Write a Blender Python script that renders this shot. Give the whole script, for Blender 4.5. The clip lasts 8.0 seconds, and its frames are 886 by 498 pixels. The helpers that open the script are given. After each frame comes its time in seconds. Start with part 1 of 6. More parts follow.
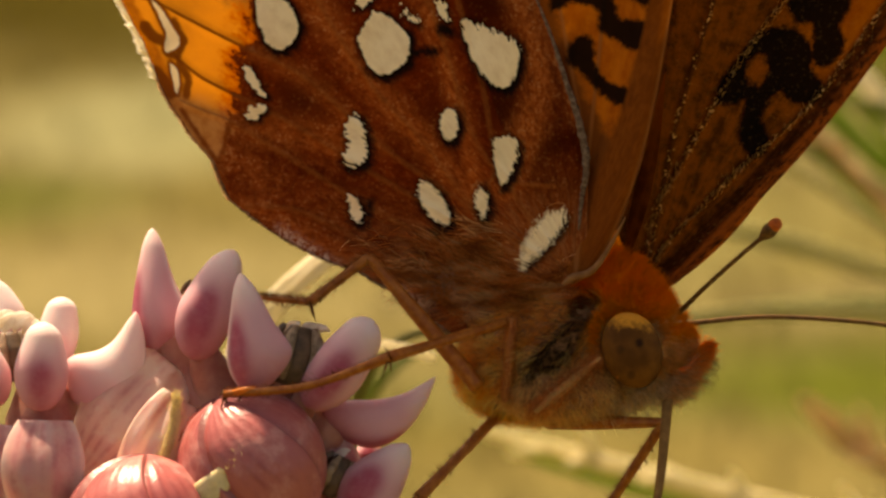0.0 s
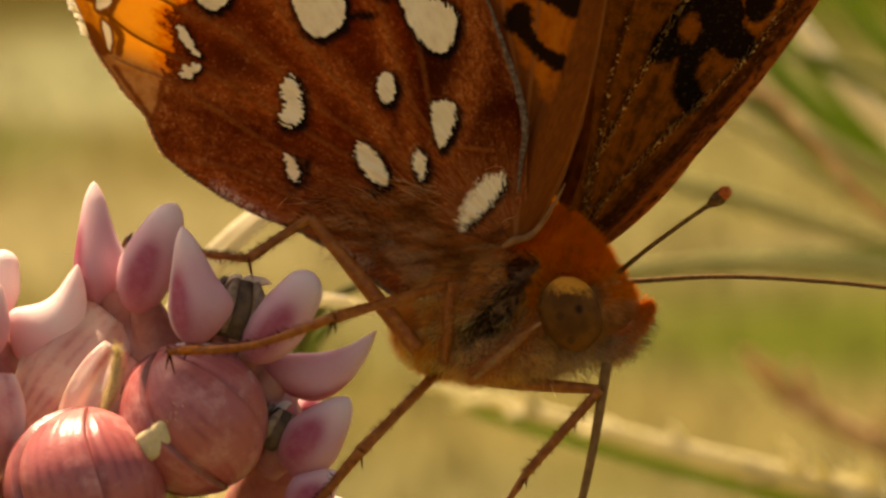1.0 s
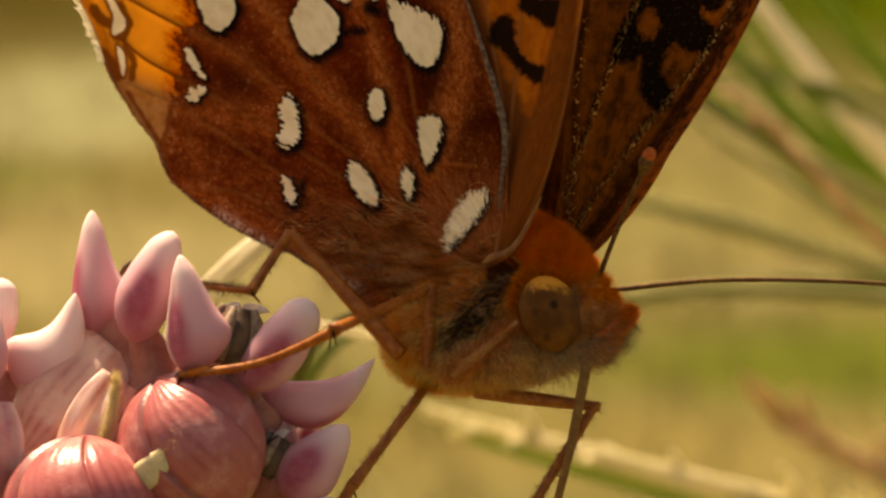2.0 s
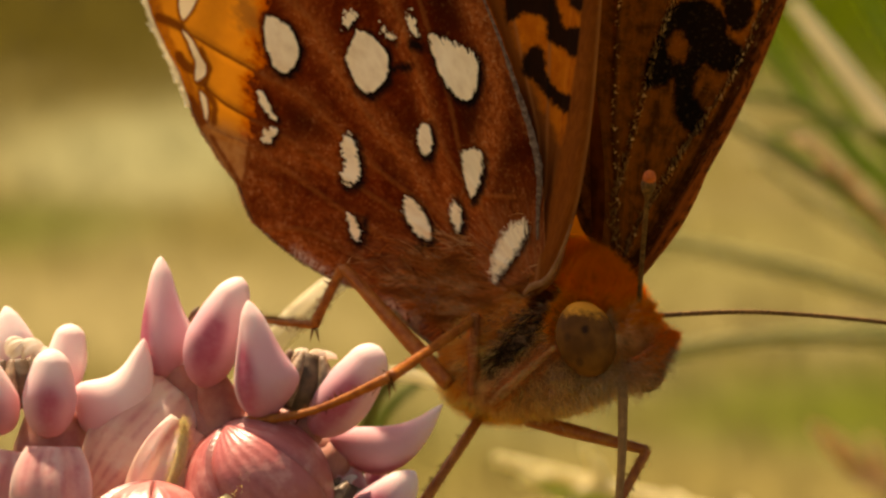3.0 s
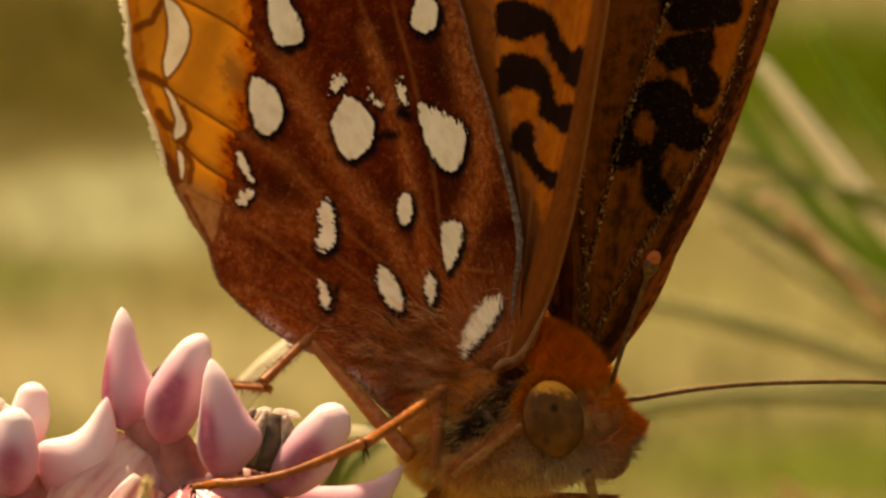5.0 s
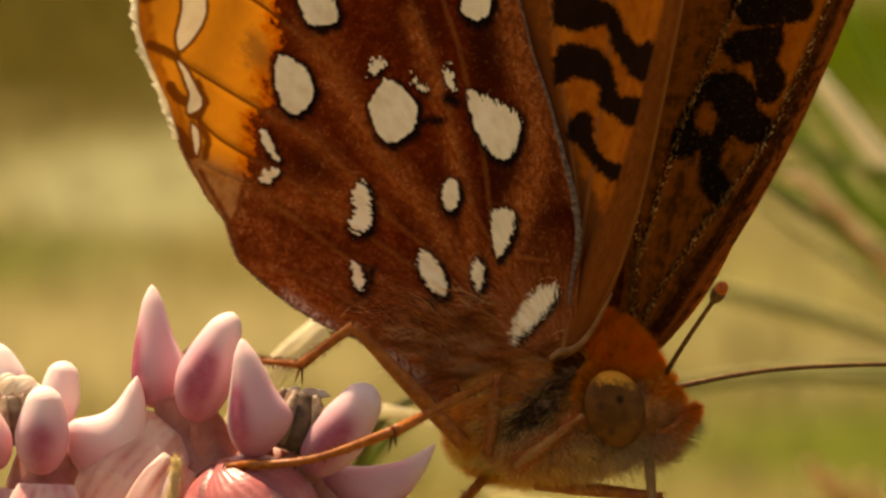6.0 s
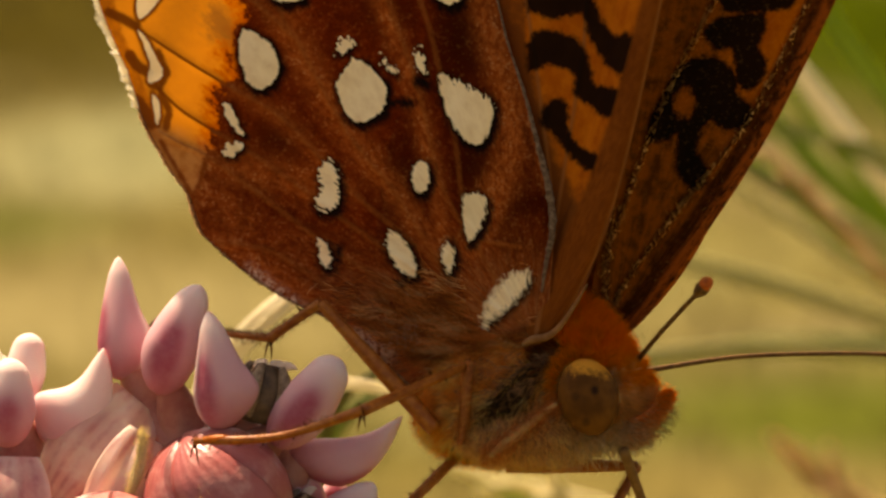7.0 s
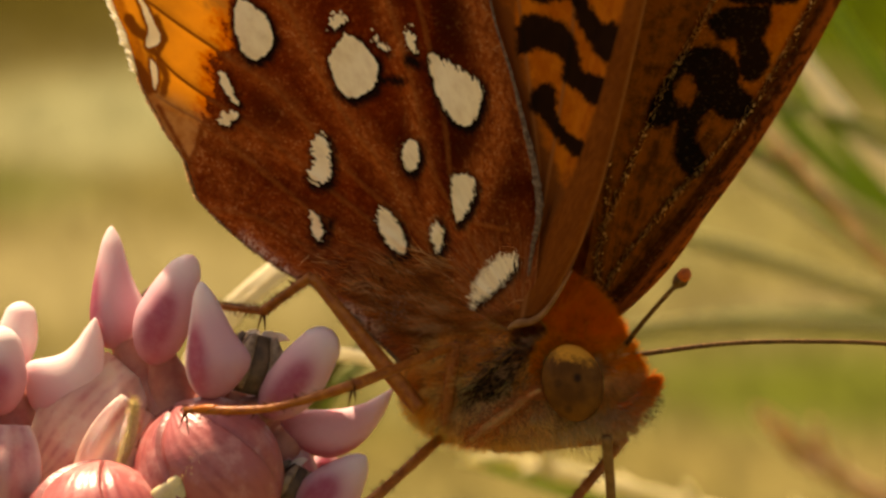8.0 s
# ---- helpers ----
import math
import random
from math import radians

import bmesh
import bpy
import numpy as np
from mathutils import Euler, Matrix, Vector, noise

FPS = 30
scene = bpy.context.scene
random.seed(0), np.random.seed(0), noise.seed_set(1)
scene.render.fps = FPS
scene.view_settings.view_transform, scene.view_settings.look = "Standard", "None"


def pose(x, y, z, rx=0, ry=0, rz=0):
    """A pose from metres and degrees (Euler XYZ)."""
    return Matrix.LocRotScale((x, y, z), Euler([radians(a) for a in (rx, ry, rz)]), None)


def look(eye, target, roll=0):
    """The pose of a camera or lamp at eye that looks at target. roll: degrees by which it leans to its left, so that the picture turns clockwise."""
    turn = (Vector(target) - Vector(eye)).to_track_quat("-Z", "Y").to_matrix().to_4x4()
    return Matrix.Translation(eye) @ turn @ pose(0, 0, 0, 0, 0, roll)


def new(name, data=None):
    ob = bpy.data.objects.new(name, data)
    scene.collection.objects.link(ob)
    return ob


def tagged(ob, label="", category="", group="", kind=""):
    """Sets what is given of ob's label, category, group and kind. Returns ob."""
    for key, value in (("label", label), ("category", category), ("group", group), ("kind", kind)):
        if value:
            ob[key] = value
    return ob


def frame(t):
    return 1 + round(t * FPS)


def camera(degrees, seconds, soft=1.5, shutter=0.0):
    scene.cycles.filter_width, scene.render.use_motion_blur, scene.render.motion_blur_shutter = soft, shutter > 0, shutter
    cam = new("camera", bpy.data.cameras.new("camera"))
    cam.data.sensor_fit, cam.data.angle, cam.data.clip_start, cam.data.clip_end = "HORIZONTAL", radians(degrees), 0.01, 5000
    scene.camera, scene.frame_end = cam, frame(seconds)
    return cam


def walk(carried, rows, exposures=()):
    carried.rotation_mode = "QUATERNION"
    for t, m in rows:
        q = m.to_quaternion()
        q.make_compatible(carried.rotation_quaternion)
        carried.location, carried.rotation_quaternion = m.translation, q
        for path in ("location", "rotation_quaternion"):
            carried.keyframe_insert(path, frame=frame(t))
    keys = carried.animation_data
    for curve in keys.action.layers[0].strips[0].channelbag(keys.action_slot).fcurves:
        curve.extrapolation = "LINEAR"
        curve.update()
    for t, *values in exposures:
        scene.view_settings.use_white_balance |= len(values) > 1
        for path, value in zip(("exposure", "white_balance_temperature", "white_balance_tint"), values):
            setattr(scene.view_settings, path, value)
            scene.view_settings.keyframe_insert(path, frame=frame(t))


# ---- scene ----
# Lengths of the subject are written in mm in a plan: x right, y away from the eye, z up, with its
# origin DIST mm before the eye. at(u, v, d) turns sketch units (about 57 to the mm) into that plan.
MM = 0.001
DIST, FOCAL = 157.15, 784 / math.tan(radians(5))
PLAN = Matrix.Translation((0, 0, 0.9)) @ pose(0, 0, 0, -12, 0, 0)
C0 = np.array([2.0, 0.0, -2.0])


def at(u, v, d=0.0):
    s = (DIST + d) / FOCAL
    return np.array([(u - 784) * s, d, (441 - v) * s])


def turned(rx, ry, rz, x, y, z):
    """A pose from a rotation vector in degrees and a place in mm."""
    r = Vector((rx, ry, rz))
    q = Matrix.Rotation(radians(r.length), 4, r.normalized()) if r.length > 1e-9 else Matrix.Identity(4)
    return Matrix.Translation((x * MM, y * MM, z * MM)) @ q


# ---- camera ----
CAMERA_ROWS = [
    (0, -0.33, 0.191, 0.271, -0.129, 0.273, -0.305),
    (0.5, -0.595, 0.037, -0.477, -0.243, 0.176, -0.31),
    (1, -0.886, 0.071, -0.399, -0.151, 0.053, -0.221),
    (2.3, -0.485, 0.294, -0.389, 0.056, -0.078, -0.221),
    (2.5, -0.43, 0.66, -0.131, 0.269, -0.227, -0.262),
    (3, -0.028, 0.138, 0.446, 0.142, -0.331, -0.278),
    (3.5, 0.071, 0.138, 0.298, 0.315, -0.335, -0.246),
    (4, 0.455, 0.064, 0.146, 0.253, -0.256, -0.194),
    (5.3, 0.602, -0.115, 0.091, 0.183, -0.194, -0.117),
    (5.5, 0.577, -0.154, 0.263, 0.121, -0.083, -0.067),
    (6, 0.331, -0.199, 0.36, 0.082, -0.064, -0.04),
    (6.5, 0, 0, 0, 0, 0, 0),
    (7, 0.001, -0.214, -0.048, -0.005, 0.116, 0.006),
    (7.5, -0.206, 0, -0.085, 0.058, 0.184, 0.027),
    (8, -0.353, -0.803, -0.232, -0.293, 0.158, 0.123),
]
cam = camera(10, 8.0, soft=2.7)
cam.data.dof.use_dof = True
cam.data.dof.focus_distance = 0.1575
cam.data.dof.aperture_fstop = 145
walk(cam, [(t, PLAN @ turned(a, b, c, x, y - DIST, z) @ pose(0, 0, 0, 90, 0, 0))
           for t, a, b, c, x, y, z in CAMERA_ROWS],
     exposures=[(0.0, 0.95, 10000, 19), (8.0, 0.95, 10000, 19)])

# ---- light ----
SUN_ELEV, SUN_AZ = 60, -29          # degrees; azimuth from straight behind the subject, to the right
world = bpy.data.worlds.new("sky")
scene.world = world
world.use_nodes = True
wt = world.node_tree
sky = wt.nodes.new("ShaderNodeTexSky")
sky.sky_type = "NISHITA"
sky.sun_disc = False
sky.dust_density = 4.0
sky.ozone_density = 0.6
sky.sun_elevation = radians(SUN_ELEV)
sky.sun_rotation = radians(SUN_AZ)
bgn = wt.nodes["Background"]
bgn.inputs["Strength"].default_value = 0.085
wt.links.new(sky.outputs["Color"], bgn.inputs["Color"])
sun = new("sun", bpy.data.lights.new("sun", "SUN"))
sun.data.energy = 5.0
sun.data.angle = radians(0.6)
sun.data.color = (1.0, 0.93, 0.82)
_s = Vector((math.sin(radians(SUN_AZ)) * math.cos(radians(SUN_ELEV)), math.cos(radians(SUN_AZ)) * math.cos(radians(SUN_ELEV)), math.sin(radians(SUN_ELEV))))
sun.matrix_world = look(_s * 10, (0, 0, 0))


# ---- materials ----
class Mat:
    """A node material written as a chain of short calls."""

    def __init__(self, name):
        self.m = bpy.data.materials.new(name)
        self.m.use_nodes = True
        self.t = self.m.node_tree
        self.t.nodes.clear()
        self.out = self.t.nodes.new("ShaderNodeOutputMaterial")
        self.obj = self.t.nodes.new("ShaderNodeTexCoord").outputs["Object"]

    def put(self, socket, v):
        if isinstance(v, bpy.types.NodeSocket):
            self.t.links.new(v, socket)
        elif isinstance(v, tuple) and len(v) == 3 and socket.type == "RGBA":
            socket.default_value = (*v, 1)
        else:
            socket.default_value = v

    def attr(self, name):
        n = self.t.nodes.new("ShaderNodeAttribute")
        n.attribute_name = name
        return n.outputs["Fac"]

    def tint(self, name="tint"):
        n = self.t.nodes.new("ShaderNodeAttribute")
        n.attribute_name = name
        return n.outputs["Color"]

    def math(self, op, a, b=0.0):
        n = self.t.nodes.new("ShaderNodeMath")
        n.operation = op
        self.put(n.inputs[0], a)
        self.put(n.inputs[1], b)
        return n.outputs[0]

    def step(self, v, lo, hi, a=0.0, b=1.0):
        n = self.t.nodes.new("ShaderNodeMapRange")
        n.interpolation_type = "SMOOTHSTEP"
        for k, x in (("Value", v), ("From Min", lo), ("From Max", hi), ("To Min", a), ("To Max", b)):
            self.put(n.inputs[k], x)
        return n.outputs["Result"]

    def mix(self, f, a, b):
        n = self.t.nodes.new("ShaderNodeMix")
        n.data_type = "RGBA"
        self.put(n.inputs[0], f)
        self.put(n.inputs[6], a)
        self.put(n.inputs[7], b)
        return n.outputs[2]

    def noise(self, size, detail=3.0, rough=0.55, stretch=(1, 1, 1), place=None):
        """Noise whose features are about size mm across, over the object or over a vector in metres."""
        mp = self.t.nodes.new("ShaderNodeMapping")
        mp.inputs["Scale"].default_value = stretch
        self.t.links.new(place or self.obj, mp.inputs["Vector"])
        n = self.t.nodes.new("ShaderNodeTexNoise")
        n.inputs["Scale"].default_value = 1000.0 / size
        n.inputs["Detail"].default_value = detail
        n.inputs["Roughness"].default_value = rough
        self.t.links.new(mp.outputs["Vector"], n.inputs["Vector"])
        return n.outputs["Fac"]

    def bump(self, h, dist, strength=0.6):
        n = self.t.nodes.new("ShaderNodeBump")
        n.inputs["Strength"].default_value = strength
        n.inputs["Distance"].default_value = dist * MM
        self.t.links.new(h, n.inputs["Height"])
        return n.outputs["Normal"]

    def surface(self, color, rough=0.6, normal=None, spec=0.3, sheen=0.0, sss=0.0, radius=(0.6, 0.3, 0.25), metal=0.0, coat=0.0):
        n = self.t.nodes.new("ShaderNodeBsdfPrincipled")
        self.put(n.inputs["Base Color"], color)
        self.put(n.inputs["Roughness"], rough)
        self.put(n.inputs["Specular IOR Level"], spec)
        self.put(n.inputs["Metallic"], metal)
        self.put(n.inputs["Coat Weight"], coat)
        n.inputs["Sheen Weight"].default_value = sheen
        n.inputs["Subsurface Weight"].default_value = sss
        n.inputs["Subsurface Radius"].default_value = radius
        n.inputs["Subsurface Scale"].default_value = MM
        if normal is not None:
            self.put(n.inputs["Normal"], normal)
        return n.outputs[0]

    def through_light(self, color, normal=None):
        n = self.t.nodes.new("ShaderNodeBsdfTranslucent")
        self.put(n.inputs["Color"], color)
        if normal is not None:
            self.put(n.inputs["Normal"], normal)
        return n.outputs[0]

    def blend(self, f, a, b):
        n = self.t.nodes.new("ShaderNodeMixShader")
        self.put(n.inputs[0], f)
        self.t.links.new(a, n.inputs[1])
        self.t.links.new(b, n.inputs[2])
        return n.outputs[0]

    def done(self, shader):
        self.t.links.new(shader, self.out.inputs["Surface"])
        return self.m


def hindwing_material():
    k = Mat("hindwing_scales")
    ray = k.tint("ray")
    rows, streak, long = k.noise(0.12, 3, 0.6, (1, 0.5, 1), ray), k.noise(0.34, 4, 0.7, (1, 0.6, 1), ray), k.noise(1.1, 4, 0.65, (1, 0.45, 1), ray)
    fine, mid, wide = k.noise(0.11, 2), k.noise(0.45, 4, 0.6), k.noise(2.4, 3)
    tooth = k.math("SUBTRACT", k.noise(0.10, 2, 0.6, (1, 0.28, 1), ray), 0.5)
    jit = k.math("ADD", k.math("MULTIPLY", tooth, 0.75), k.math("MULTIPLY", k.math("SUBTRACT", k.noise(0.2, 4, 0.7), 0.5), 0.35))
    dust = k.math("ADD", k.math("MULTIPLY", streak, 0.6), k.math("ADD", k.math("MULTIPLY", mid, 0.4), k.math("MULTIPLY", fine, 0.25)))
    base = k.mix(k.step(dust, 0.48, 0.86), (0.066, 0.0068, 0.0012), (0.175, 0.0245, 0.0045))
    base = k.mix(k.math("MULTIPLY", k.step(wide, 0.2, 0.5, 0.3, 1.0), k.attr("deep")), base, (0.034, 0.0042, 0.0010))
    tan = k.math("MULTIPLY", k.attr("tan"), k.step(k.math("ADD", k.math("MULTIPLY", streak, 0.9), k.math("MULTIPLY", long, 0.6)), 0.40, 0.86, 0.15, 1.0))
    base = k.mix(tan, base, k.mix(k.step(rows, 0.35, 0.65), (0.235, 0.044, 0.008), (0.41, 0.108, 0.026)))
    fleck = k.math("MULTIPLY", k.step(k.math("ADD", fine, k.math("MULTIPLY", streak, 0.6)), 0.86, 1.02), k.math("ADD", 0.10, k.math("MULTIPLY", tan, 0.55)))
    base = k.mix(fleck, base, (0.50, 0.22, 0.085))
    base = k.mix(k.math("MULTIPLY", k.step(k.attr("vein"), 0.02, 0.13, 0.5, 0.0), k.step(rows, 0.3, 0.6, 0.4, 1.0)), base, (0.27, 0.082, 0.020))
    base = k.mix(k.math("MULTIPLY", k.attr("shag"), k.step(k.noise(0.2, 4, 0.7, (1, 0.25, 1), ray), 0.42, 0.66)), base, (0.28, 0.105, 0.040))
    base = k.mix(k.math("MULTIPLY", k.attr("shag"), k.step(k.noise(0.26, 3, 0.7, (1, 0.2, 1), ray), 0.52, 0.7, 0.0, 0.8)), base, (0.045, 0.015, 0.005))
    frost = k.math("MULTIPLY", k.attr("frost"), k.step(k.noise(0.16, 4, 0.75), 0.42, 0.6))
    base = k.mix(frost, base, (0.62, 0.43, 0.34))
    teeth = k.math("ADD", k.math("MULTIPLY", jit, 1.3), k.math("MULTIPLY", k.math("SUBTRACT", k.noise(0.7, 3, 0.6), 0.5), 1.2))
    edgeband = k.math("ADD", k.attr("band"), teeth)
    band = k.step(edgeband, -0.14, 0.14, 1.0, 0.0)
    rim = k.step(edgeband, -0.75, 0.0, 0.0, 1.0)
    bcol = k.mix(rim, (0.61, 0.212, 0.025), (0.38, 0.040, 0.003))
    bcol = k.mix(k.math("MULTIPLY", k.step(mid, 0.35, 0.7), 0.4), bcol, (0.50, 0.16, 0.022))
    bcol = k.mix(k.step(k.math("ADD", k.attr("edge"), k.math("MULTIPLY", teeth, 0.3)), -0.16, 0.12, 0.75, 0.0), bcol, k.mix(k.step(mid, 0.4, 0.62), (0.46, 0.108, 0.011), (0.26, 0.055, 0.009)))
    bcol = k.mix(k.step(k.attr("vein"), 0.02, 0.075, 0.85, 0.0), bcol, (0.18, 0.036, 0.006))
    bcol = k.mix(k.step(k.attr("dull"), 0.0, 1.0, 0.0, 0.85), bcol, k.mix(k.step(mid, 0.35, 0.65), (0.30, 0.11, 0.035), (0.44, 0.20, 0.075)))
    bcol = k.mix(k.step(k.math("ADD", k.attr("chev"), k.math("MULTIPLY", jit, 0.2)), -0.03, 0.10, 0.88, 0.0), bcol, (0.17, 0.034, 0.006))
    bcol = k.mix(k.step(k.math("ADD", k.attr("smudge"), jit), -0.3, 0.4, 0.85, 0.0), bcol, (0.11, 0.05, 0.018))
    col = k.mix(band, base, bcol)
    dark = k.step(k.math("ADD", k.attr("black"), k.math("MULTIPLY", jit, 0.45)), -0.15, 0.15, 0.97, 0.0)
    col = k.mix(dark, col, (0.0045, 0.0032, 0.003))
    spot = k.step(k.math("ADD", k.attr("spot"), k.math("MULTIPLY", jit, k.attr("ragged"))), -0.03, 0.03, 1.0, 0.0)
    silver = k.mix(k.step(k.noise(0.3, 4, 0.6, (1, 0.4, 1), ray), 0.35, 0.75), (0.95, 0.80, 0.56), (0.80, 0.62, 0.40))
    silver = k.mix(k.step(k.noise(1.6, 3, 0.6, (1, 0.5, 1), ray), 0.45, 0.7, 0.0, 0.4), silver, (0.72, 0.60, 0.36))
    col = k.mix(spot, col, silver)
    h = k.math("ADD", k.math("MULTIPLY", rows, 0.6), k.math("MULTIPLY", mid, 0.5))
    nor = k.bump(h, 0.05, 0.4)
    rough = k.math("SUBTRACT", 0.75, k.math("MULTIPLY", spot, 0.3))
    dull = k.step(k.attr("dull"), 0.0, 1.0, 0.0, 0.85)
    lit = k.mix(band, k.mix(0.5, col, (0.35, 0.05, 0.004)), k.mix(0.3, col, (0.80, 0.25, 0.008)))
    lit = k.mix(spot, lit, (0.85, 0.62, 0.32))
    solid = k.math("MULTIPLY", k.math("SUBTRACT", 1.0, k.math("MAXIMUM", k.math("MULTIPLY", spot, k.step(band, 0.3, 0.9, 1.0, 0.45)), dark)), k.math("MULTIPLY", k.step(band, 0.0, 1.0, 0.05, 0.42), k.math("SUBTRACT", 1.0, dull)))
    line = k.math("MAXIMUM", k.step(k.attr("chev"), -0.02, 0.09, 0.85, 0.0), k.step(k.attr("vein"), 0.03, 0.08, 0.8, 0.0))
    line = k.math("MAXIMUM", line, k.step(k.attr("edge"), -0.05, 0.08, 0.35, 0.0))
    solid = k.math("MULTIPLY", solid, k.math("SUBTRACT", 1.0, line))
    return k.done(k.blend(solid, k.surface(col, rough, nor, 0.015), k.through_light(lit, nor)))


def forewing_material(name, upper, thin=0.015):
    k = Mat(name)
    ray = k.tint("ray")
    rows, streak = k.noise(0.12, 3, 0.6, (1, 0.35, 1), ray), k.noise(0.5, 4, 0.6, (1, 0.2, 1), ray)
    fine, mid, wide = k.noise(0.09, 2), k.noise(0.45, 4, 0.65), k.noise(2.2, 3)
    jit = k.math("ADD", k.math("MULTIPLY", k.math("SUBTRACT", k.noise(0.22, 4, 0.7), 0.5), 0.30), k.math("MULTIPLY", k.math("SUBTRACT", k.noise(0.14, 2, 0.6, (1, 0.3, 1), ray), 0.5), 0.13))
    if upper:
        col = k.mix(k.step(k.math("ADD", mid, streak), 0.7, 1.3), (0.47, 0.125, 0.010), (0.29, 0.058, 0.006))
        base = k.mix(k.step(k.math("ADD", streak, mid), 0.75, 1.2), (0.026, 0.0082, 0.0018), (0.165, 0.044, 0.006))
        col = k.mix(k.step(k.math("ADD", k.attr("dusky"), k.math("MULTIPLY", jit, 3.5)), -0.5, 1.3, 1.0, 0.0), col, base)
        col = k.mix(k.step(k.math("ADD", k.attr("costa"), k.math("MULTIPLY", jit, 0.4)), 0.66, 0.80, 1.0, 0.0), col, k.mix(k.step(k.math("ADD", rows, mid), 0.85, 1.2), (0.022, 0.006, 0.002), (0.070, 0.017, 0.004)))
        col = k.mix(k.math("MULTIPLY", k.step(k.attr("costa"), 0.22, 0.44, 0.95, 0.0), k.step(k.math("ADD", rows, streak), 0.75, 1.15)), col, (0.32, 0.074, 0.012))
    else:
        col = k.mix(k.step(k.math("ADD", mid, streak), 0.7, 1.3), (0.54, 0.148, 0.015), (0.37, 0.080, 0.008))
        # browner root, and the shade beside the hindwing fold painted into the colour
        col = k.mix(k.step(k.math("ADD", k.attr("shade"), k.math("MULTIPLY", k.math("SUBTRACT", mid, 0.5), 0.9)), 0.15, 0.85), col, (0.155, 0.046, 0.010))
        brown = k.mix(k.step(k.math("ADD", streak, rows), 0.8, 1.2), (0.150, 0.038, 0.006), (0.215, 0.058, 0.010))
        col = k.mix(k.step(k.math("ADD", k.attr("costa"), k.math("MULTIPLY", jit, 0.4)), -0.08, 0.12, 1.0, 0.0), col, brown)
        col = k.mix(k.step(k.attr("rim"), 0.04, 0.11, 0.5, 0.0), col, (0.36, 0.15, 0.05))
    vein = k.step(k.attr("vein"), 0.02, 0.10, 0.8, 0.0)
    col = k.mix(vein, col, (0.03, 0.010, 0.004) if upper else (0.28, 0.10, 0.03))
    dark = k.step(k.math("ADD", k.attr("black"), k.math("MULTIPLY", jit, 1.2)), -0.09, 0.12, 0.97, 0.0)
    if not upper:
        dark = k.math("MULTIPLY", dark, k.step(k.attr("costa"), -0.10, 0.04, 0.10, 1.0))
    col = k.mix(dark, col, (0.0034, 0.0028, 0.0022))
    nor = k.bump(k.math("ADD", k.math("MULTIPLY", rows, 0.6), k.math("MULTIPLY", mid, 0.5)), 0.05, 0.7)
    if upper:
        gold = k.math("MULTIPLY", k.step(k.noise(0.11, 1), 0.60, 0.68), k.step(k.attr("shine"), 0.0, 0.14, 1.0, 0.03))
        col = k.mix(gold, col, (0.80, 0.46, 0.16))
        rough = k.math("SUBTRACT", 0.85, k.math("MULTIPLY", gold, 0.5))
    else:
        rough = 0.7
    lit = k.mix(0.5, col, (0.75, 0.20, 0.01))
    solid = k.math("MULTIPLY", k.math("SUBTRACT", 1.0, dark), thin if upper else 0.06)
    return k.done(k.blend(solid, k.surface(col, rough, nor, k.math("ADD", 0.01, k.math("MULTIPLY", gold, 0.5)) if upper else 0.015), k.through_light(lit, nor)))


def hair_material(name, rough=0.55, glow=0.6):
    k = Mat(name)
    col = k.tint()
    return k.done(k.blend(glow, k.surface(col, rough, None, 0.05), k.through_light(col)))


def chitin_material(name, a, b, size=0.3, rough=0.4, glow=0.25, spec=0.45):
    k = Mat(name)
    col = k.mix(k.step(k.noise(size, 4, 0.65), 0.35, 0.7), a, b)
    nor = k.bump(k.noise(0.07, 2), 0.02, 0.5)
    return k.done(k.blend(glow, k.surface(col, rough, nor, spec), k.through_light(col)))


def eye_material():
    k = Mat("compound_eye")
    col = k.mix(k.step(k.noise(0.7, 2), 0.3, 0.75), (0.088, 0.032, 0.0066), (0.175, 0.068, 0.0135))
    # amber cap: light falling on the eye's top, put into its colour
    col = k.mix(k.step(k.math("ADD", k.attr("top"), k.math("MULTIPLY", k.noise(0.3, 4, 0.7), 0.9)), 0.94, 1.28), col, (0.68, 0.28, 0.035))
    for nm, w in (("pupil", 0.95), ("pupil_b", 0.55)):
        col = k.mix(k.step(k.attr(nm), 0.06, 0.20, w, 0.0), col, (0.02, 0.008, 0.004))
    v = k.t.nodes.new("ShaderNodeTexVoronoi")
    v.inputs["Scale"].default_value = 1000 / 0.045
    k.t.links.new(k.obj, v.inputs["Vector"])
    nor = k.bump(v.outputs["Distance"], 0.012, 0.5)
    return k.done(k.surface(col, 0.6, nor, 0.07))


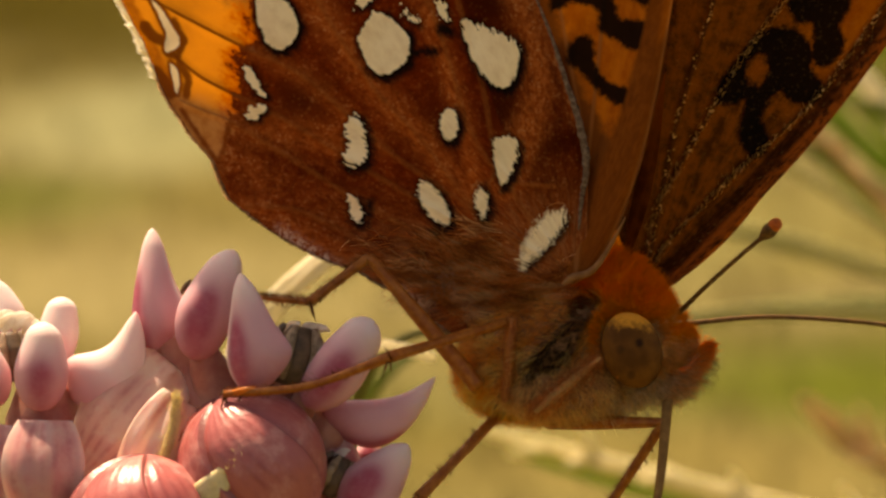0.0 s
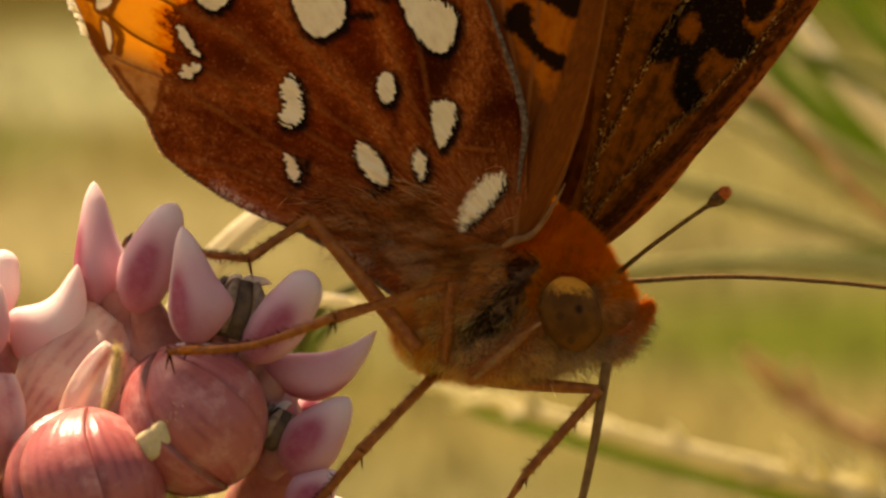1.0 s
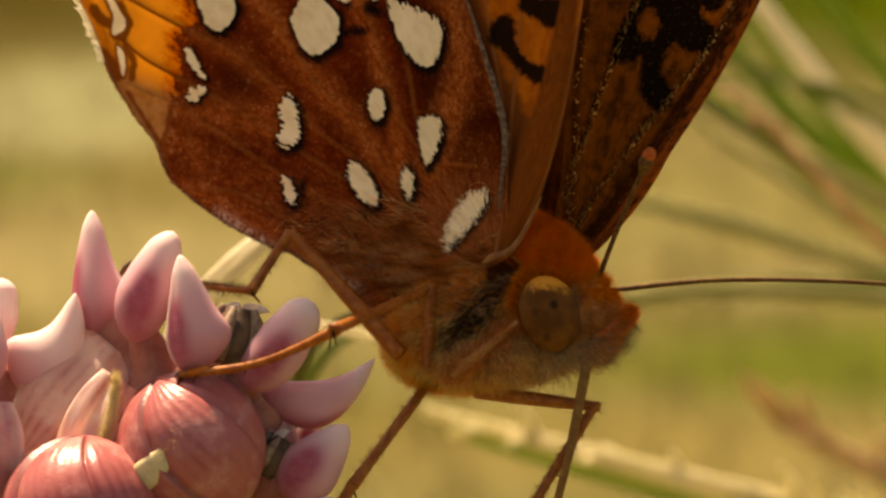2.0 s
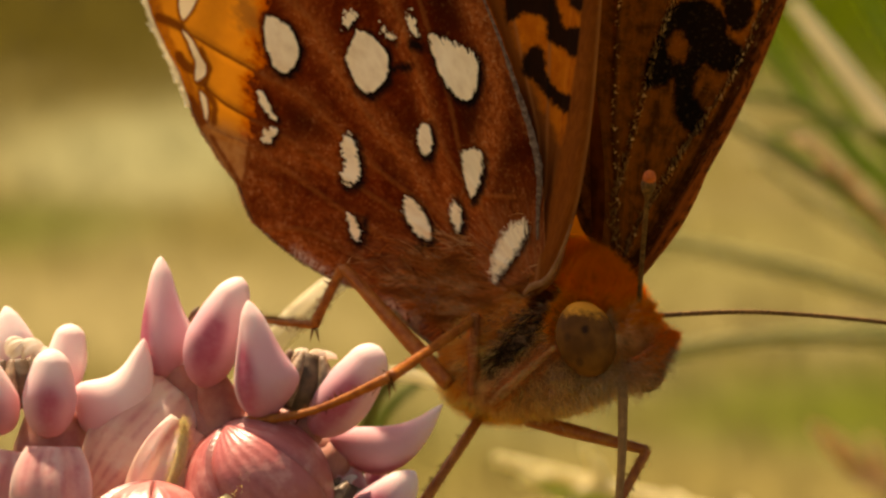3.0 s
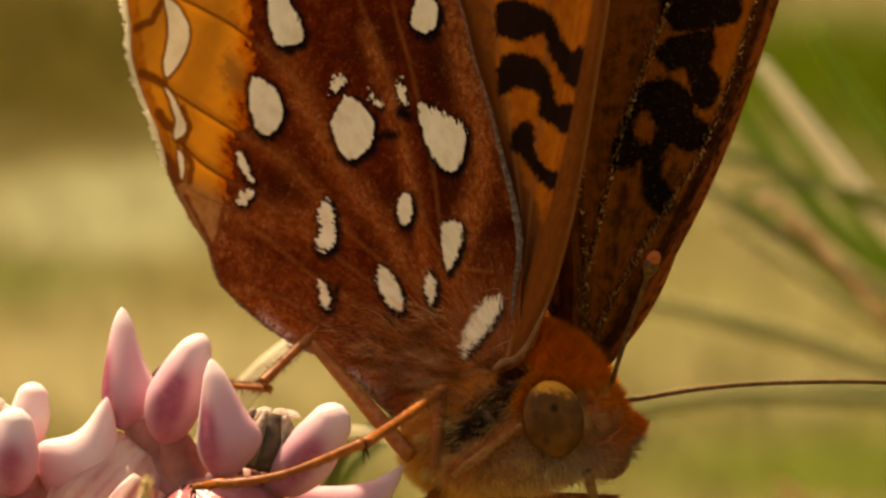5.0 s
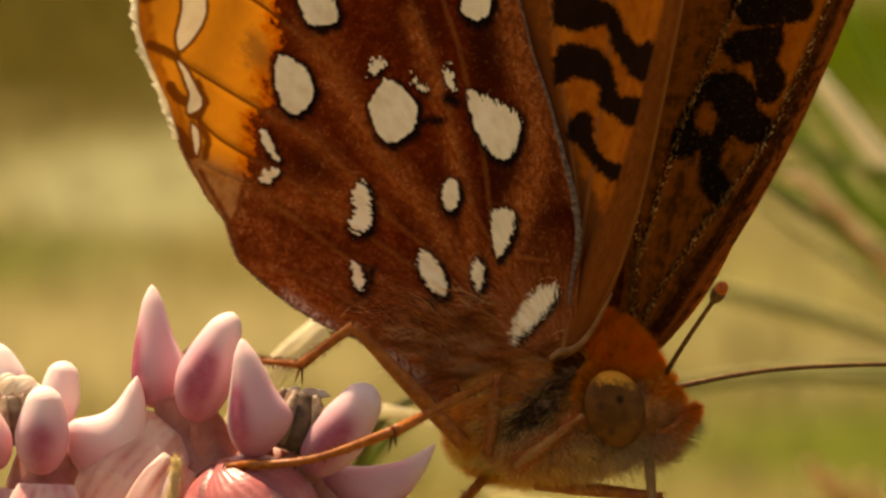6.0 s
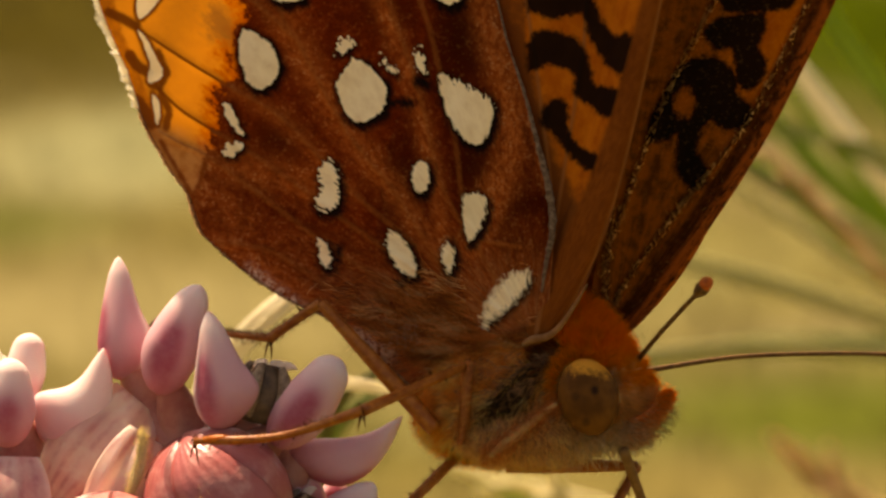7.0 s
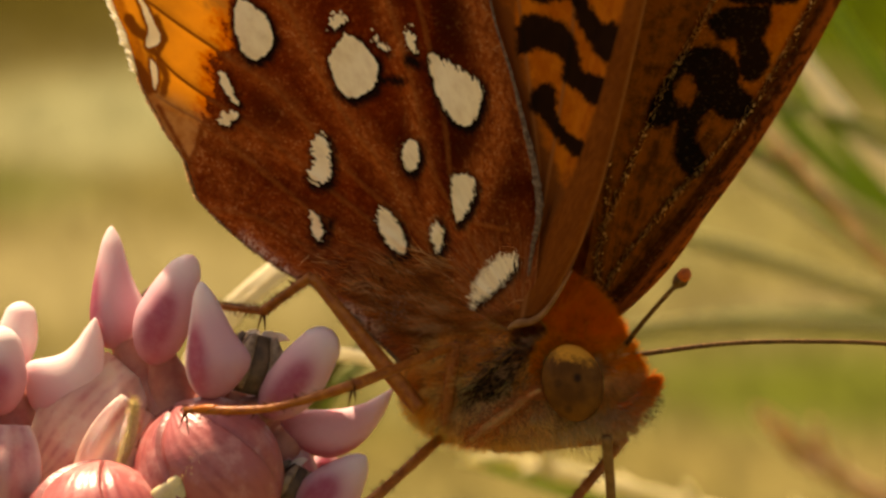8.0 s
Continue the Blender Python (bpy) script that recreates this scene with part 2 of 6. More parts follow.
def petal_material(name, pale, deep, tipc):
    """Waxy milkweed flesh; 'streak' marks the dark keel, 'tip' runs from base to tip and 'rim' marks the pale lips."""
    k = Mat(name)
    mot = k.noise(1.6, 3, 0.5)
    col = k.mix(k.step(k.math("ADD", k.attr("streak"), k.math("MULTIPLY", k.math("SUBTRACT", mot, 0.5), 0.35)), 0.05, 1.0), pale, deep)
    col = k.mix(k.step(k.math("ADD", k.attr("tip"), k.math("MULTIPLY", k.math("SUBTRACT", mot, 0.5), 0.15)), 0.55, 1.0, 0.0, 0.85), col, tipc)
    col = k.mix(k.step(k.noise(0.35, 4, 0.7), 0.35, 0.75, 0.0, 0.16), col, (0.78, 0.52, 0.54))
    col = k.mix(k.math("MULTIPLY", k.attr("rim"), 0.7), col, tipc)
    nor = k.bump(k.math("ADD", mot, k.math("MULTIPLY", k.noise(0.1, 2), 0.3)), 0.05, 0.35)
    return k.done(k.blend(0.16, k.surface(col, 0.55, nor, 0.22, sss=0.3, radius=(0.35, 0.16, 0.16)), k.through_light(k.mix(0.35, col, (0.92, 0.62, 0.60)))))


def striped_material(name, a, b, c, gloss=0.4, glow=0.2, sss=0.35):
    """Petal skin with lengthwise veins ('around' counts them) and blotches."""
    k = Mat(name)
    wob = k.math("MULTIPLY", k.noise(0.9, 3), 0.45)
    s = k.math("SINE", k.math("MULTIPLY", k.math("ADD", k.attr("around"), wob), 6.2832))
    col = k.mix(k.math("MULTIPLY", k.step(s, -0.4, 1.0, 0.2, 0.8), k.step(k.noise(1.3, 4, 0.6), 0.38, 0.68, 0.05, 0.9)), a, b)
    col = k.mix(k.step(k.noise(1.1, 4, 0.65), 0.45, 0.75), col, c)
    # pale petal edges, painted to stand in for sunlit rims
    col = k.mix(k.math("MULTIPLY", k.attr("hem"), 0.5), col, (0.96, 0.84, 0.72))
    col = k.mix(k.step(k.attr("seam"), 0.01, 0.07, 0.6, 0.0), col, (0.13, 0.025, 0.025))
    nor = k.bump(k.math("ADD", k.math("MULTIPLY", s, 0.25), k.noise(0.14, 3)), 0.05, 0.35)
    return k.done(k.blend(glow, k.surface(col, gloss, nor, 0.45, sss=sss, radius=(0.3, 0.15, 0.12)), k.through_light(k.mix(0.4, col, (0.95, 0.75, 0.6)))))


def plain_material(name, a, b, size, rough=0.7, glow=0.0, sss=0.0):
    k = Mat(name)
    col = k.mix(k.step(k.noise(size, 4, 0.65), 0.3, 0.72), a, b)
    nor = k.bump(k.noise(size * 0.25, 3), size * 0.05, 0.5)
    s = k.surface(col, rough, nor, 0.3, sss=sss)
    return k.done(k.blend(glow, s, k.through_light(col)) if glow else s)


# swathes of other growth on the meadow: place, half sizes, colour, amount
PATCHES = [(-0.50, 5.75, 0.62, 0.95, (0.038, 0.030, 0.005), 0.97), (-0.32, 4.74, 0.18, 0.28, (0.178, 0.180, 0.092), 0.85), (-0.42, 4.40, 0.14, 0.14, (0.062, 0.072, 0.014), 0.85),
           (-0.28, 4.03, 0.26, 0.18, (0.185, 0.160, 0.072), 0.8), (0.47, 5.5, 0.32, 0.60, (0.028, 0.043, 0.001), 0.97), (0.34, 3.70, 0.20, 0.19, (0.062, 0.080, 0.010), 0.88),
           (0.28, 4.27, 0.30, 0.22, (0.135, 0.122, 0.042), 0.7), (0.18, 3.45, 0.36, 0.14, (0.135, 0.110, 0.036), 0.8)]


def meadow_material():
    """Dry grass seen far off: straw, olive and green swathes."""
    k = Mat("meadow_ground")
    big, mid, small = k.noise(330, 3, 0.6), k.noise(150, 3, 0.55), k.noise(12, 4, 0.7)
    xyz = k.t.nodes.new("ShaderNodeSeparateXYZ")
    k.t.links.new(k.obj, xyz.inputs[0])
    wide = k.noise(1900, 4, 0.6)
    col = k.mix(k.step(mid, 0.35, 0.65), (0.108, 0.090, 0.030), (0.150, 0.130, 0.058))
    col = k.mix(k.step(wide, 0.5, 0.62, 0.0, 0.6), col, (0.06, 0.065, 0.012))
    for cx, cy, rx, ry, tone, amount in PATCHES:
        p = k.math("POWER", k.math("DIVIDE", k.math("SUBTRACT", xyz.outputs[0], cx), rx), 2.0)
        q = k.math("POWER", k.math("DIVIDE", k.math("SUBTRACT", xyz.outputs[1], cy), ry), 2.0)
        r = k.math("ADD", k.math("SQRT", k.math("ADD", p, q)), k.math("MULTIPLY", k.math("SUBTRACT", big, 0.5), 0.8))
        col = k.mix(k.step(r, 0.35, 1.35, amount, 0.0), col, tone)
    col = k.mix(k.step(small, 0.5, 0.8, 0.0, 0.4), col, (0.055, 0.05, 0.015))
    return k.done(k.surface(col, 0.95, k.bump(small, 6, 0.6), 0.0))


M_HIND = hindwing_material()
M_FORE = forewing_material("forewing_underside", False)
M_FAR = forewing_material("forewing_upperside", True)
M_FAR_HIND = forewing_material("hindwing_upperside", True, 0.35)
M_HAIR = hair_material("hair")
M_LEG = chitin_material("leg_chitin", (0.36, 0.094, 0.012), (0.56, 0.195, 0.032), 0.35, 0.45, 0.32)
M_ANT = chitin_material("antenna_chitin", (0.075, 0.034, 0.010), (0.22, 0.110, 0.034), 0.16, 0.6, 0.15, 0.15)
M_CLUB = chitin_material("antenna_club", (0.70, 0.15, 0.015), (0.40, 0.08, 0.012), 0.3, 0.8, 0.2)
M_PROB = chitin_material("proboscis_skin", (0.21, 0.105, 0.034), (0.31, 0.165, 0.056), 0.3, 0.7, 0.15, 0.05)
M_SKIN = chitin_material("body_skin", (0.24, 0.10, 0.034), (0.42, 0.20, 0.075), 0.4, 0.7, 0.0)
M_FOLD = chitin_material("folded_leg_skin", (0.56, 0.33, 0.11), (0.74, 0.47, 0.18), 0.4, 0.7, 0.25, 0.15)
M_COLLAR = chitin_material("collar_skin", (0.66, 0.15, 0.008), (0.88, 0.23, 0.012), 0.5, 0.8, 0.2, 0.1)
M_FACE = chitin_material("face_skin", (0.82, 0.42, 0.14), (0.95, 0.58, 0.25), 0.5, 0.8, 0.2, 0.1)
M_EYE = eye_material()
M_HOOD = petal_material("hood_flesh", (0.74, 0.42, 0.46), (0.43, 0.085, 0.140), (0.92, 0.79, 0.74))
M_COLUMN = plain_material("column_flesh", (0.40, 0.135, 0.11), (0.54, 0.26, 0.20), 0.9, 0.5, 0.12, 0.3)
M_ANTHER = plain_material("anther", (0.15, 0.09, 0.05), (0.05, 0.03, 0.016), 0.6, 0.55)
M_TISSUE = plain_material("dry_tissue", (0.97, 0.92, 0.84), (0.86, 0.76, 0.64), 0.4, 0.6, 0.5)
M_ANTHER_PALE = plain_material("anther_wing", (0.40, 0.29, 0.19), (0.17, 0.11, 0.07), 0.3, 0.45, 0.2)
M_PETAL = striped_material("petal_skin", (0.94, 0.71, 0.64), (0.52, 0.115, 0.175), (0.98, 0.90, 0.80), 0.4, 0.55, 0.2)
M_PETAL_DARK = striped_material("petal_skin_dark", (0.66, 0.34, 0.32), (0.46, 0.12, 0.15), (0.74, 0.50, 0.45))
M_BUD = striped_material("bud_skin", (0.46, 0.124, 0.117), (0.28, 0.052, 0.062), (0.62, 0.28, 0.25), 0.32, 0.06, 0.10)
M_SEPAL = plain_material("sepal_skin", (0.72, 0.60, 0.30), (0.84, 0.74, 0.46), 0.5, 0.7, 0.25)
M_STEM = plain_material("stem_skin", (0.22, 0.26, 0.09), (0.34, 0.25, 0.14), 1.5, 0.6)
M_GREEN = plain_material("green_blade", (0.22, 0.34, 0.03), (0.32, 0.42, 0.06), 8, 0.6, 0.5)
M_STRAW = plain_material("straw_blade", (0.74, 0.68, 0.47), (0.86, 0.80, 0.60), 8, 0.7, 0.5)
M_DRY = plain_material("dry_blade", (0.38, 0.37, 0.16), (0.50, 0.47, 0.23), 8, 0.7, 0.5)
M_SEED = plain_material("dry_seed_head", (0.46, 0.29, 0.14), (0.72, 0.54, 0.31), 3, 0.8, 0.4)
M_SPIKE = plain_material("pale_seed_spike", (0.62, 0.56, 0.26), (0.82, 0.74, 0.46), 3, 0.8, 0.45)
M_PALE = plain_material("pale_green_blade", (0.18, 0.23, 0.055), (0.27, 0.30, 0.09), 8, 0.6, 0.5)
# dark colour for the leaf that stands in for a shadow
M_SHADE = plain_material("shadow_blade", (0.10, 0.11, 0.025), (0.16, 0.15, 0.05), 6, 0.8, 0.3)
# brighter orange than the leg chitin, with sunlight put into the colour
M_FOOT_SUNLIT = chitin_material("foot_chitin_sunlit", (0.72, 0.20, 0.018), (0.85, 0.33, 0.05), 0.3, 0.35, 0.6)
M_FRINGE = hair_material("fringe_scales", 0.8, 0.8)
M_GROUND = meadow_material()


# ---- mesh tools ----
rng = np.random.default_rng(7)


def part(name, data, material, parent=None, label="", origin=(0, 0, 0), smooth=True):
    """Links mesh data (verts in mm, faces, attributes) as one object, its origin at a place in mm of its parent."""
    V, Fs, A = data
    o = np.asarray(origin, float)
    me = bpy.data.meshes.new(name)
    me.from_pydata(((np.asarray(V) - o) * MM).tolist(), [], Fs)
    if "tint" not in A and "vein" not in A:
        bm = bmesh.new()
        bm.from_mesh(me)
        bmesh.ops.recalc_face_normals(bm, faces=bm.faces)
        bm.to_mesh(me)
        bm.free()
    for key, val in A.items():
        val = np.asarray(val, np.float32)
        if val.ndim == 2:
            me.attributes.new(key, "FLOAT_COLOR", "POINT").data.foreach_set("color", np.c_[val, np.ones(len(val), np.float32)].ravel())
        else:
            me.attributes.new(key, "FLOAT", "POINT").data.foreach_set("value", val)
    if smooth:
        me.polygons.foreach_set("use_smooth", [True] * len(me.polygons))
    me.materials.append(material)
    me.update()
    ob = new(name, me)
    ob.location = o * MM
    if parent is not None:
        ob.parent = parent
    if label:
        ob["label"] = label
    return ob


def spline(points, n):
    """n points on a smooth curve through the given ones."""
    p = np.asarray(points, float)
    if len(p) == 2:
        return p[0] + (p[1] - p[0]) * np.linspace(0, 1, n)[:, None]
    q = np.vstack([2 * p[0] - p[1], p, 2 * p[-1] - p[-2]])
    out = []
    for s in np.linspace(0, len(p) - 1 - 1e-6, n):
        i = int(s)
        t = s - i
        a, b, c, d = q[i:i + 4]
        out.append(0.5 * (2 * b + (c - a) * t + (2 * a - 5 * b + 4 * c - d) * t * t + (3 * b - a - 3 * c + d) * t ** 3))
    return np.array(out)


def frames(path):
    """Tangent, side and up along a path."""
    t = np.gradient(path, axis=0)
    t /= np.linalg.norm(t, axis=1)[:, None]
    ref = np.array([0, -1.0, 0]) if abs(t[0, 1]) < 0.9 else np.array([0, 0, 1.0])
    side = np.cross(t, ref)
    side /= np.linalg.norm(side, axis=1)[:, None] + 1e-12
    return t, side, np.cross(side, t)


def tube(points, radii, seg=10, n=None, flat=1.0, wob=0.0):
    """A closed tube along a smooth curve; radii spread along it; flat squeezes it along its up axis."""
    n = n or max(6, 5 * len(points))
    p = spline(points, n)
    r = np.interp(np.linspace(0, 1, n), np.linspace(0, 1, len(radii)), radii)
    _, side, up = frames(p)
    a = np.linspace(0, 2 * np.pi, seg, endpoint=False)
    rr = r[:, None] * (1 + wob * rng.standard_normal((n, seg)))
    V = p[:, None] + rr[..., None] * (np.cos(a)[None, :, None] * side[:, None] + flat * np.sin(a)[None, :, None] * up[:, None])
    V = np.vstack([V.reshape(-1, 3), p[0], p[-1]])
    Fs = [(i * seg + j, i * seg + (j + 1) % seg, (i + 1) * seg + (j + 1) % seg, (i + 1) * seg + j) for i in range(n - 1) for j in range(seg)]
    Fs += [(n * seg, (j + 1) % seg, j) for j in range(seg)] + [(n * seg + 1, (n - 1) * seg + j, (n - 1) * seg + (j + 1) % seg) for j in range(seg)]
    return V, Fs, {}


def ball(center, axes, nu=32, nv=20):
    """An ellipsoid; axes are three vectors."""
    th = np.linspace(0, np.pi, nv + 1)
    ph = np.linspace(0, 2 * np.pi, nu, endpoint=False)
    d = np.stack([np.outer(np.sin(th), np.cos(ph)), np.outer(np.sin(th), np.sin(ph)), np.outer(np.cos(th), np.ones(nu))], -1).reshape(-1, 3)
    V = np.asarray(center) + d @ np.asarray(axes)
    Fs = [(i * nu + j, i * nu + (j + 1) % nu, (i + 1) * nu + (j + 1) % nu, (i + 1) * nu + j) for i in range(nv) for j in range(nu)]
    return V, Fs, {}, d


def hairs(roots, dirs, length, width, colors, droop=(0, 0, 0), curl=0.25):
    """Tapered three-sided bent hairs in one mesh."""
    m = len(roots)
    L = np.broadcast_to(length, (m,)) * rng.uniform(0.6, 1.25, m)
    d = dirs / (np.linalg.norm(dirs, axis=1)[:, None] + 1e-9)
    side = np.cross(d, rng.standard_normal((m, 3)))
    side /= np.linalg.norm(side, axis=1)[:, None] + 1e-9
    up = np.cross(side, d)
    bend = curl * (side * rng.standard_normal((m, 1)) + up * rng.standard_normal((m, 1))) + np.asarray(droop)
    rings = []
    for s, w in ((0.0, 1.0), (0.5, 0.75)):
        c = roots + L[:, None] * (d * s + bend * s * s)
        for a in (0, 2.1, 4.2):
            rings.append(c + 0.5 * width * w * (side * math.cos(a) + up * math.sin(a)))
    rings.append(roots + L[:, None] * (d + bend))
    V = np.stack(rings, 1).reshape(-1, 3)
    Fs = []
    for i in range(m):
        b = 7 * i
        for j in range(3):
            k = (j + 1) % 3
            Fs += [(b + j, b + k, b + 3 + k, b + 3 + j), (b + 3 + j, b + 3 + k, b + 6)]
    return V, Fs, {"tint": np.repeat(np.clip(colors, 0.003, 1), 7, axis=0)}


def thing(name, m, label, category, group=""):
    ob = new(name)
    ob.matrix_basis = m
    ob.empty_display_size = 0.002
    return tagged(ob, label, category, group)


# ---- ground and far meadow ----
def ground():
    me = bpy.data.meshes.new("ground")
    bm = bmesh.new()
    bmesh.ops.create_grid(bm, x_segments=120, y_segments=120, size=150)
    for v in bm.verts:
        q = v.co * 0.35
        v.co.z = 0.02 * noise.noise(q) - 0.02
    bm.to_mesh(me)
    bm.free()
    me.materials.append(M_GROUND)
    tagged(new("ground", me), "sunlit dry olive and straw coloured meadow ground", "ground", kind="structure")


ground()


def turf():
    """Short dry grass over the ground behind the flower, thinning with distance."""
    n = 26000
    r = np.random.default_rng(3)
    x, y = r.normal(0, 1.5, n), r.normal(4.4, 2.2, n)
    h = r.uniform(0.03, 0.07, n)
    w = r.uniform(0.0012, 0.003, n)
    a, lean = r.uniform(0, 2 * np.pi, n), r.normal(0, 0.8, (n, 2))
    side = np.stack([np.cos(a), np.sin(a), 0 * a], -1) * w[:, None]
    root = np.stack([x, y, -0.035 + 0 * x], -1)
    mid = root + np.stack([lean[:, 0] * h * 0.35, lean[:, 1] * h * 0.35, h * 0.62], -1)
    top = root + np.stack([lean[:, 0] * h, lean[:, 1] * h, h], -1)
    keep = np.hypot(x, y) > 1.2
    root, side, mid, top, x, y = root[keep], side[keep], mid[keep], top[keep], x[keep], y[keep]
    n = len(x)
    V = np.stack([root - side, root + side, mid - side * 0.8, mid + side * 0.8, top], 1).reshape(-1, 3)
    Fs = []
    for i in range(n):
        q = 5 * i
        Fs += [(q, q + 1, q + 3, q + 2), (q + 2, q + 3, q + 4)]
    col = np.tile([0.155, 0.13, 0.045], (n, 1))
    for cx, cy, rx, ry, tone, amount in PATCHES:
        w = np.clip((1.35 - np.hypot((x - cx) / rx, (y - cy) / ry)) / 1.0, 0, 1)[:, None] * amount
        col = col * (1 - w) + np.array(tone) * w
    col = col * r.uniform(0.88, 1.12, (n, 1))
    ob = part("turf", (V * 1000, Fs, {"tint": np.repeat(col, 5, axis=0)}), M_HAIR, smooth=False)
    tagged(ob, "short dry straw and green meadow grass", "grass", kind="stuff")


turf()


# ---- butterfly ----
BUTTERFLY_POSE = PLAN @ turned(0, 0, 0, *C0)
butterfly = thing("butterfly", BUTTERFLY_POSE, "orange-brown fritillary butterfly with silver-spotted wings feeding on milkweed", "butterfly")


def loc(u, v, d=0.0):
    return at(u, v, d) - C0


def wing_depth(u, v, lift):
    """Depth of the folded wing pair, which leans to the eye at its tip and away at its inner margin."""
    x, z = (u - 784) / 57.02, (441 - v) / 57.02
    flat = 0.39 - 0.482 * (x - 2.06) - 0.202 * (z + 1.49) + lift
    return flat + 0.004 * (x + 2) ** 2 - 0.18 * np.sin(np.clip((z + 3) / 9, 0, 2) * 1.5)


def far_depth(u, v, lift):
    z = (592 - v) / 57.02
    return 2.0 - 0.22 * z - 0.04 * (u - 1095) / 57.02 - 0.004 * z * z + lift


def seg_dist(px, py, pts):
    """Distance to a polyline."""
    best = np.full(px.shape, 1e9)
    for (ax, ay), (bx, by) in zip(pts[:-1], pts[1:]):
        dx, dy = bx - ax, by - ay
        t = np.clip(((px - ax) * dx + (py - ay) * dy) / (dx * dx + dy * dy), 0, 1)
        best = np.minimum(best, np.hypot(px - ax - t * dx, py - ay - t * dy))
    return best


def ellipse_sd(px, py, cx, cy, rx, ry, deg):
    c, s = math.cos(radians(deg)), math.sin(radians(deg))
    x, y = (px - cx) * c + (py - cy) * s, -(px - cx) * s + (py - cy) * c
    q = np.hypot(x / rx, y / ry) * (1 + 0.03 * np.cos(5 * np.arctan2(y / ry, x / rx) + cx) + 0.03 * np.cos(3 * np.arctan2(y / ry, x / rx) + cy))
    g = np.hypot(x / rx ** 2, y / ry ** 2) + 1e-9
    return np.clip(q * (q - 1) / g, -min(rx, ry), 400)


def shape_sd(px, py, pts, reach=60):
    """Signed distance to a smooth closed shape, negative inside; far off it stays large."""
    p = np.asarray(pts, float)
    q = spline(np.vstack([p, p[:1]]), 5 * len(p) + 1)
    lo, hi = q.min(0) - reach, q.max(0) + reach
    out = np.full(px.shape, 400.0)
    near = (px > lo[0]) & (px < hi[0]) & (py > lo[1]) & (py < hi[1])
    x, y = px[near], py[near]
    d = seg_dist(x, y, q)
    inside = np.zeros(x.shape, bool)
    for (ax, ay), (bx, by) in zip(q[:-1], q[1:]):
        if ay != by:
            inside ^= ((ay > y) != (by > y)) & (x < (bx - ax) * (y - ay) / (by - ay) + ax)
    out[near] = np.where(inside, -d, d)
    return out


def rays(u, v, base):
    """Coordinates across and along the scale rows, which run out from the wing's root."""
    x, y = (u - base[0]) * U, (base[1] - v) * U
    return np.stack([np.arctan2(y, x) * 7.0, np.hypot(x, y), 0 * x], -1).reshape(-1, 3) * MM


def fan(base, outline, depth, lift, na, nr, scallop=None):
    """A wing blade as a fan from its root to its outline; gives sketch coordinates and the mesh."""
    o = np.asarray(outline, float) - base
    ang = np.unwrap(np.arctan2(-o[:, 1], o[:, 0]))
    rad = np.hypot(o[:, 0], o[:, 1])
    order = np.argsort(ang)
    ang, rad = ang[order], rad[order]
    a = np.linspace(ang[0], ang[-1], na)
    r = np.interp(a, ang, rad)
    ker = np.hanning(9)
    r[6:-6] = np.convolve(r, ker / ker.sum(), "same")[6:-6]
    if scallop is not None:
        r = r + scallop(a)
    s = np.linspace(0.004, 1, nr) ** 0.9
    u = base[0] + np.outer(r * np.cos(a), s)
    v = base[1] - np.outer(r * np.sin(a), s)
    return a, r, u, v


def fan_mesh(u, v, d, origin):
    na, nr = u.shape
    sc = (DIST + d) / FOCAL
    V = np.stack([(u - 784) * sc, d, (441 - v) * sc], -1).reshape(-1, 3) - C0
    Fs = [(i * nr + j, i * nr + j + 1, (i + 1) * nr + j + 1, (i + 1) * nr + j) for i in range(na - 1) for j in range(nr - 1)]
    return V, Fs


HINGE = loc(950, 590, 0.3)
U = 1 / 57.02       # one sketch unit in mm

# silver spots of the hindwing: raggedness, then the outline in sketch units
SPOTS = [(0.3, [(448, 50), (472, 58), (498, 80), (513, 118), (503, 145), (480, 160), (455, 145), (443, 112), (440, 80)]),
         (0.3, [(640, 104), (662, 112), (682, 132), (698, 152), (697, 188), (680, 208), (652, 220), (628, 206), (616, 178), (610, 150), (624, 128)]),
         (0.3, [(794, 130), (815, 140), (838, 154), (862, 166), (882, 178), (887, 205), (878, 240), (860, 260), (835, 250), (812, 222), (798, 185), (790, 155)]),
         (0.9, [(592, 280), (606, 292), (613, 320), (614, 352), (606, 372), (582, 374), (570, 358), (580, 335), (578, 305)])]
SPOTS_LOW = [(0.35, [(757, 284), (770, 292), (774, 315), (768, 335), (758, 346), (746, 338), (740, 318), (744, 296)]),
             (0.6, [(828, 348), (848, 342), (868, 350), (873, 372), (864, 402), (848, 425), (838, 434), (832, 410), (828, 380)]),
             (0.8, [(576, 424), (592, 432), (600, 452), (594, 474), (584, 474), (574, 452)]),
             (0.5, [(699, 408), (716, 416), (736, 440), (747, 468), (745, 492), (728, 490), (708, 468), (694, 436)]),
             (0.6, [(800, 424), (812, 438), (815, 462), (806, 486), (796, 478), (790, 455)])]
SPOTS_EDGE = [(0.7, [(412, 258), (430, 253), (446, 254), (440, 268), (424, 279), (408, 270)]),
              (1.1, [(628, 66), (640, 70), (640, 86), (622, 98), (606, 92), (612, 82)]),
              (0.8, [(751, 80), (760, 92), (767, 118), (768, 136), (756, 130), (748, 104)]),
              (1.0, [(688, 98), (702, 110), (718, 132), (708, 130), (692, 114)]),
              (1.3, [(940, 482), (948, 498), (932, 524), (908, 548), (880, 572), (862, 586), (862, 560), (878, 522), (905, 492)]),
              (0.45, [(414, 178), (426, 184), (436, 208), (448, 234), (440, 240), (424, 222), (411, 198)])]
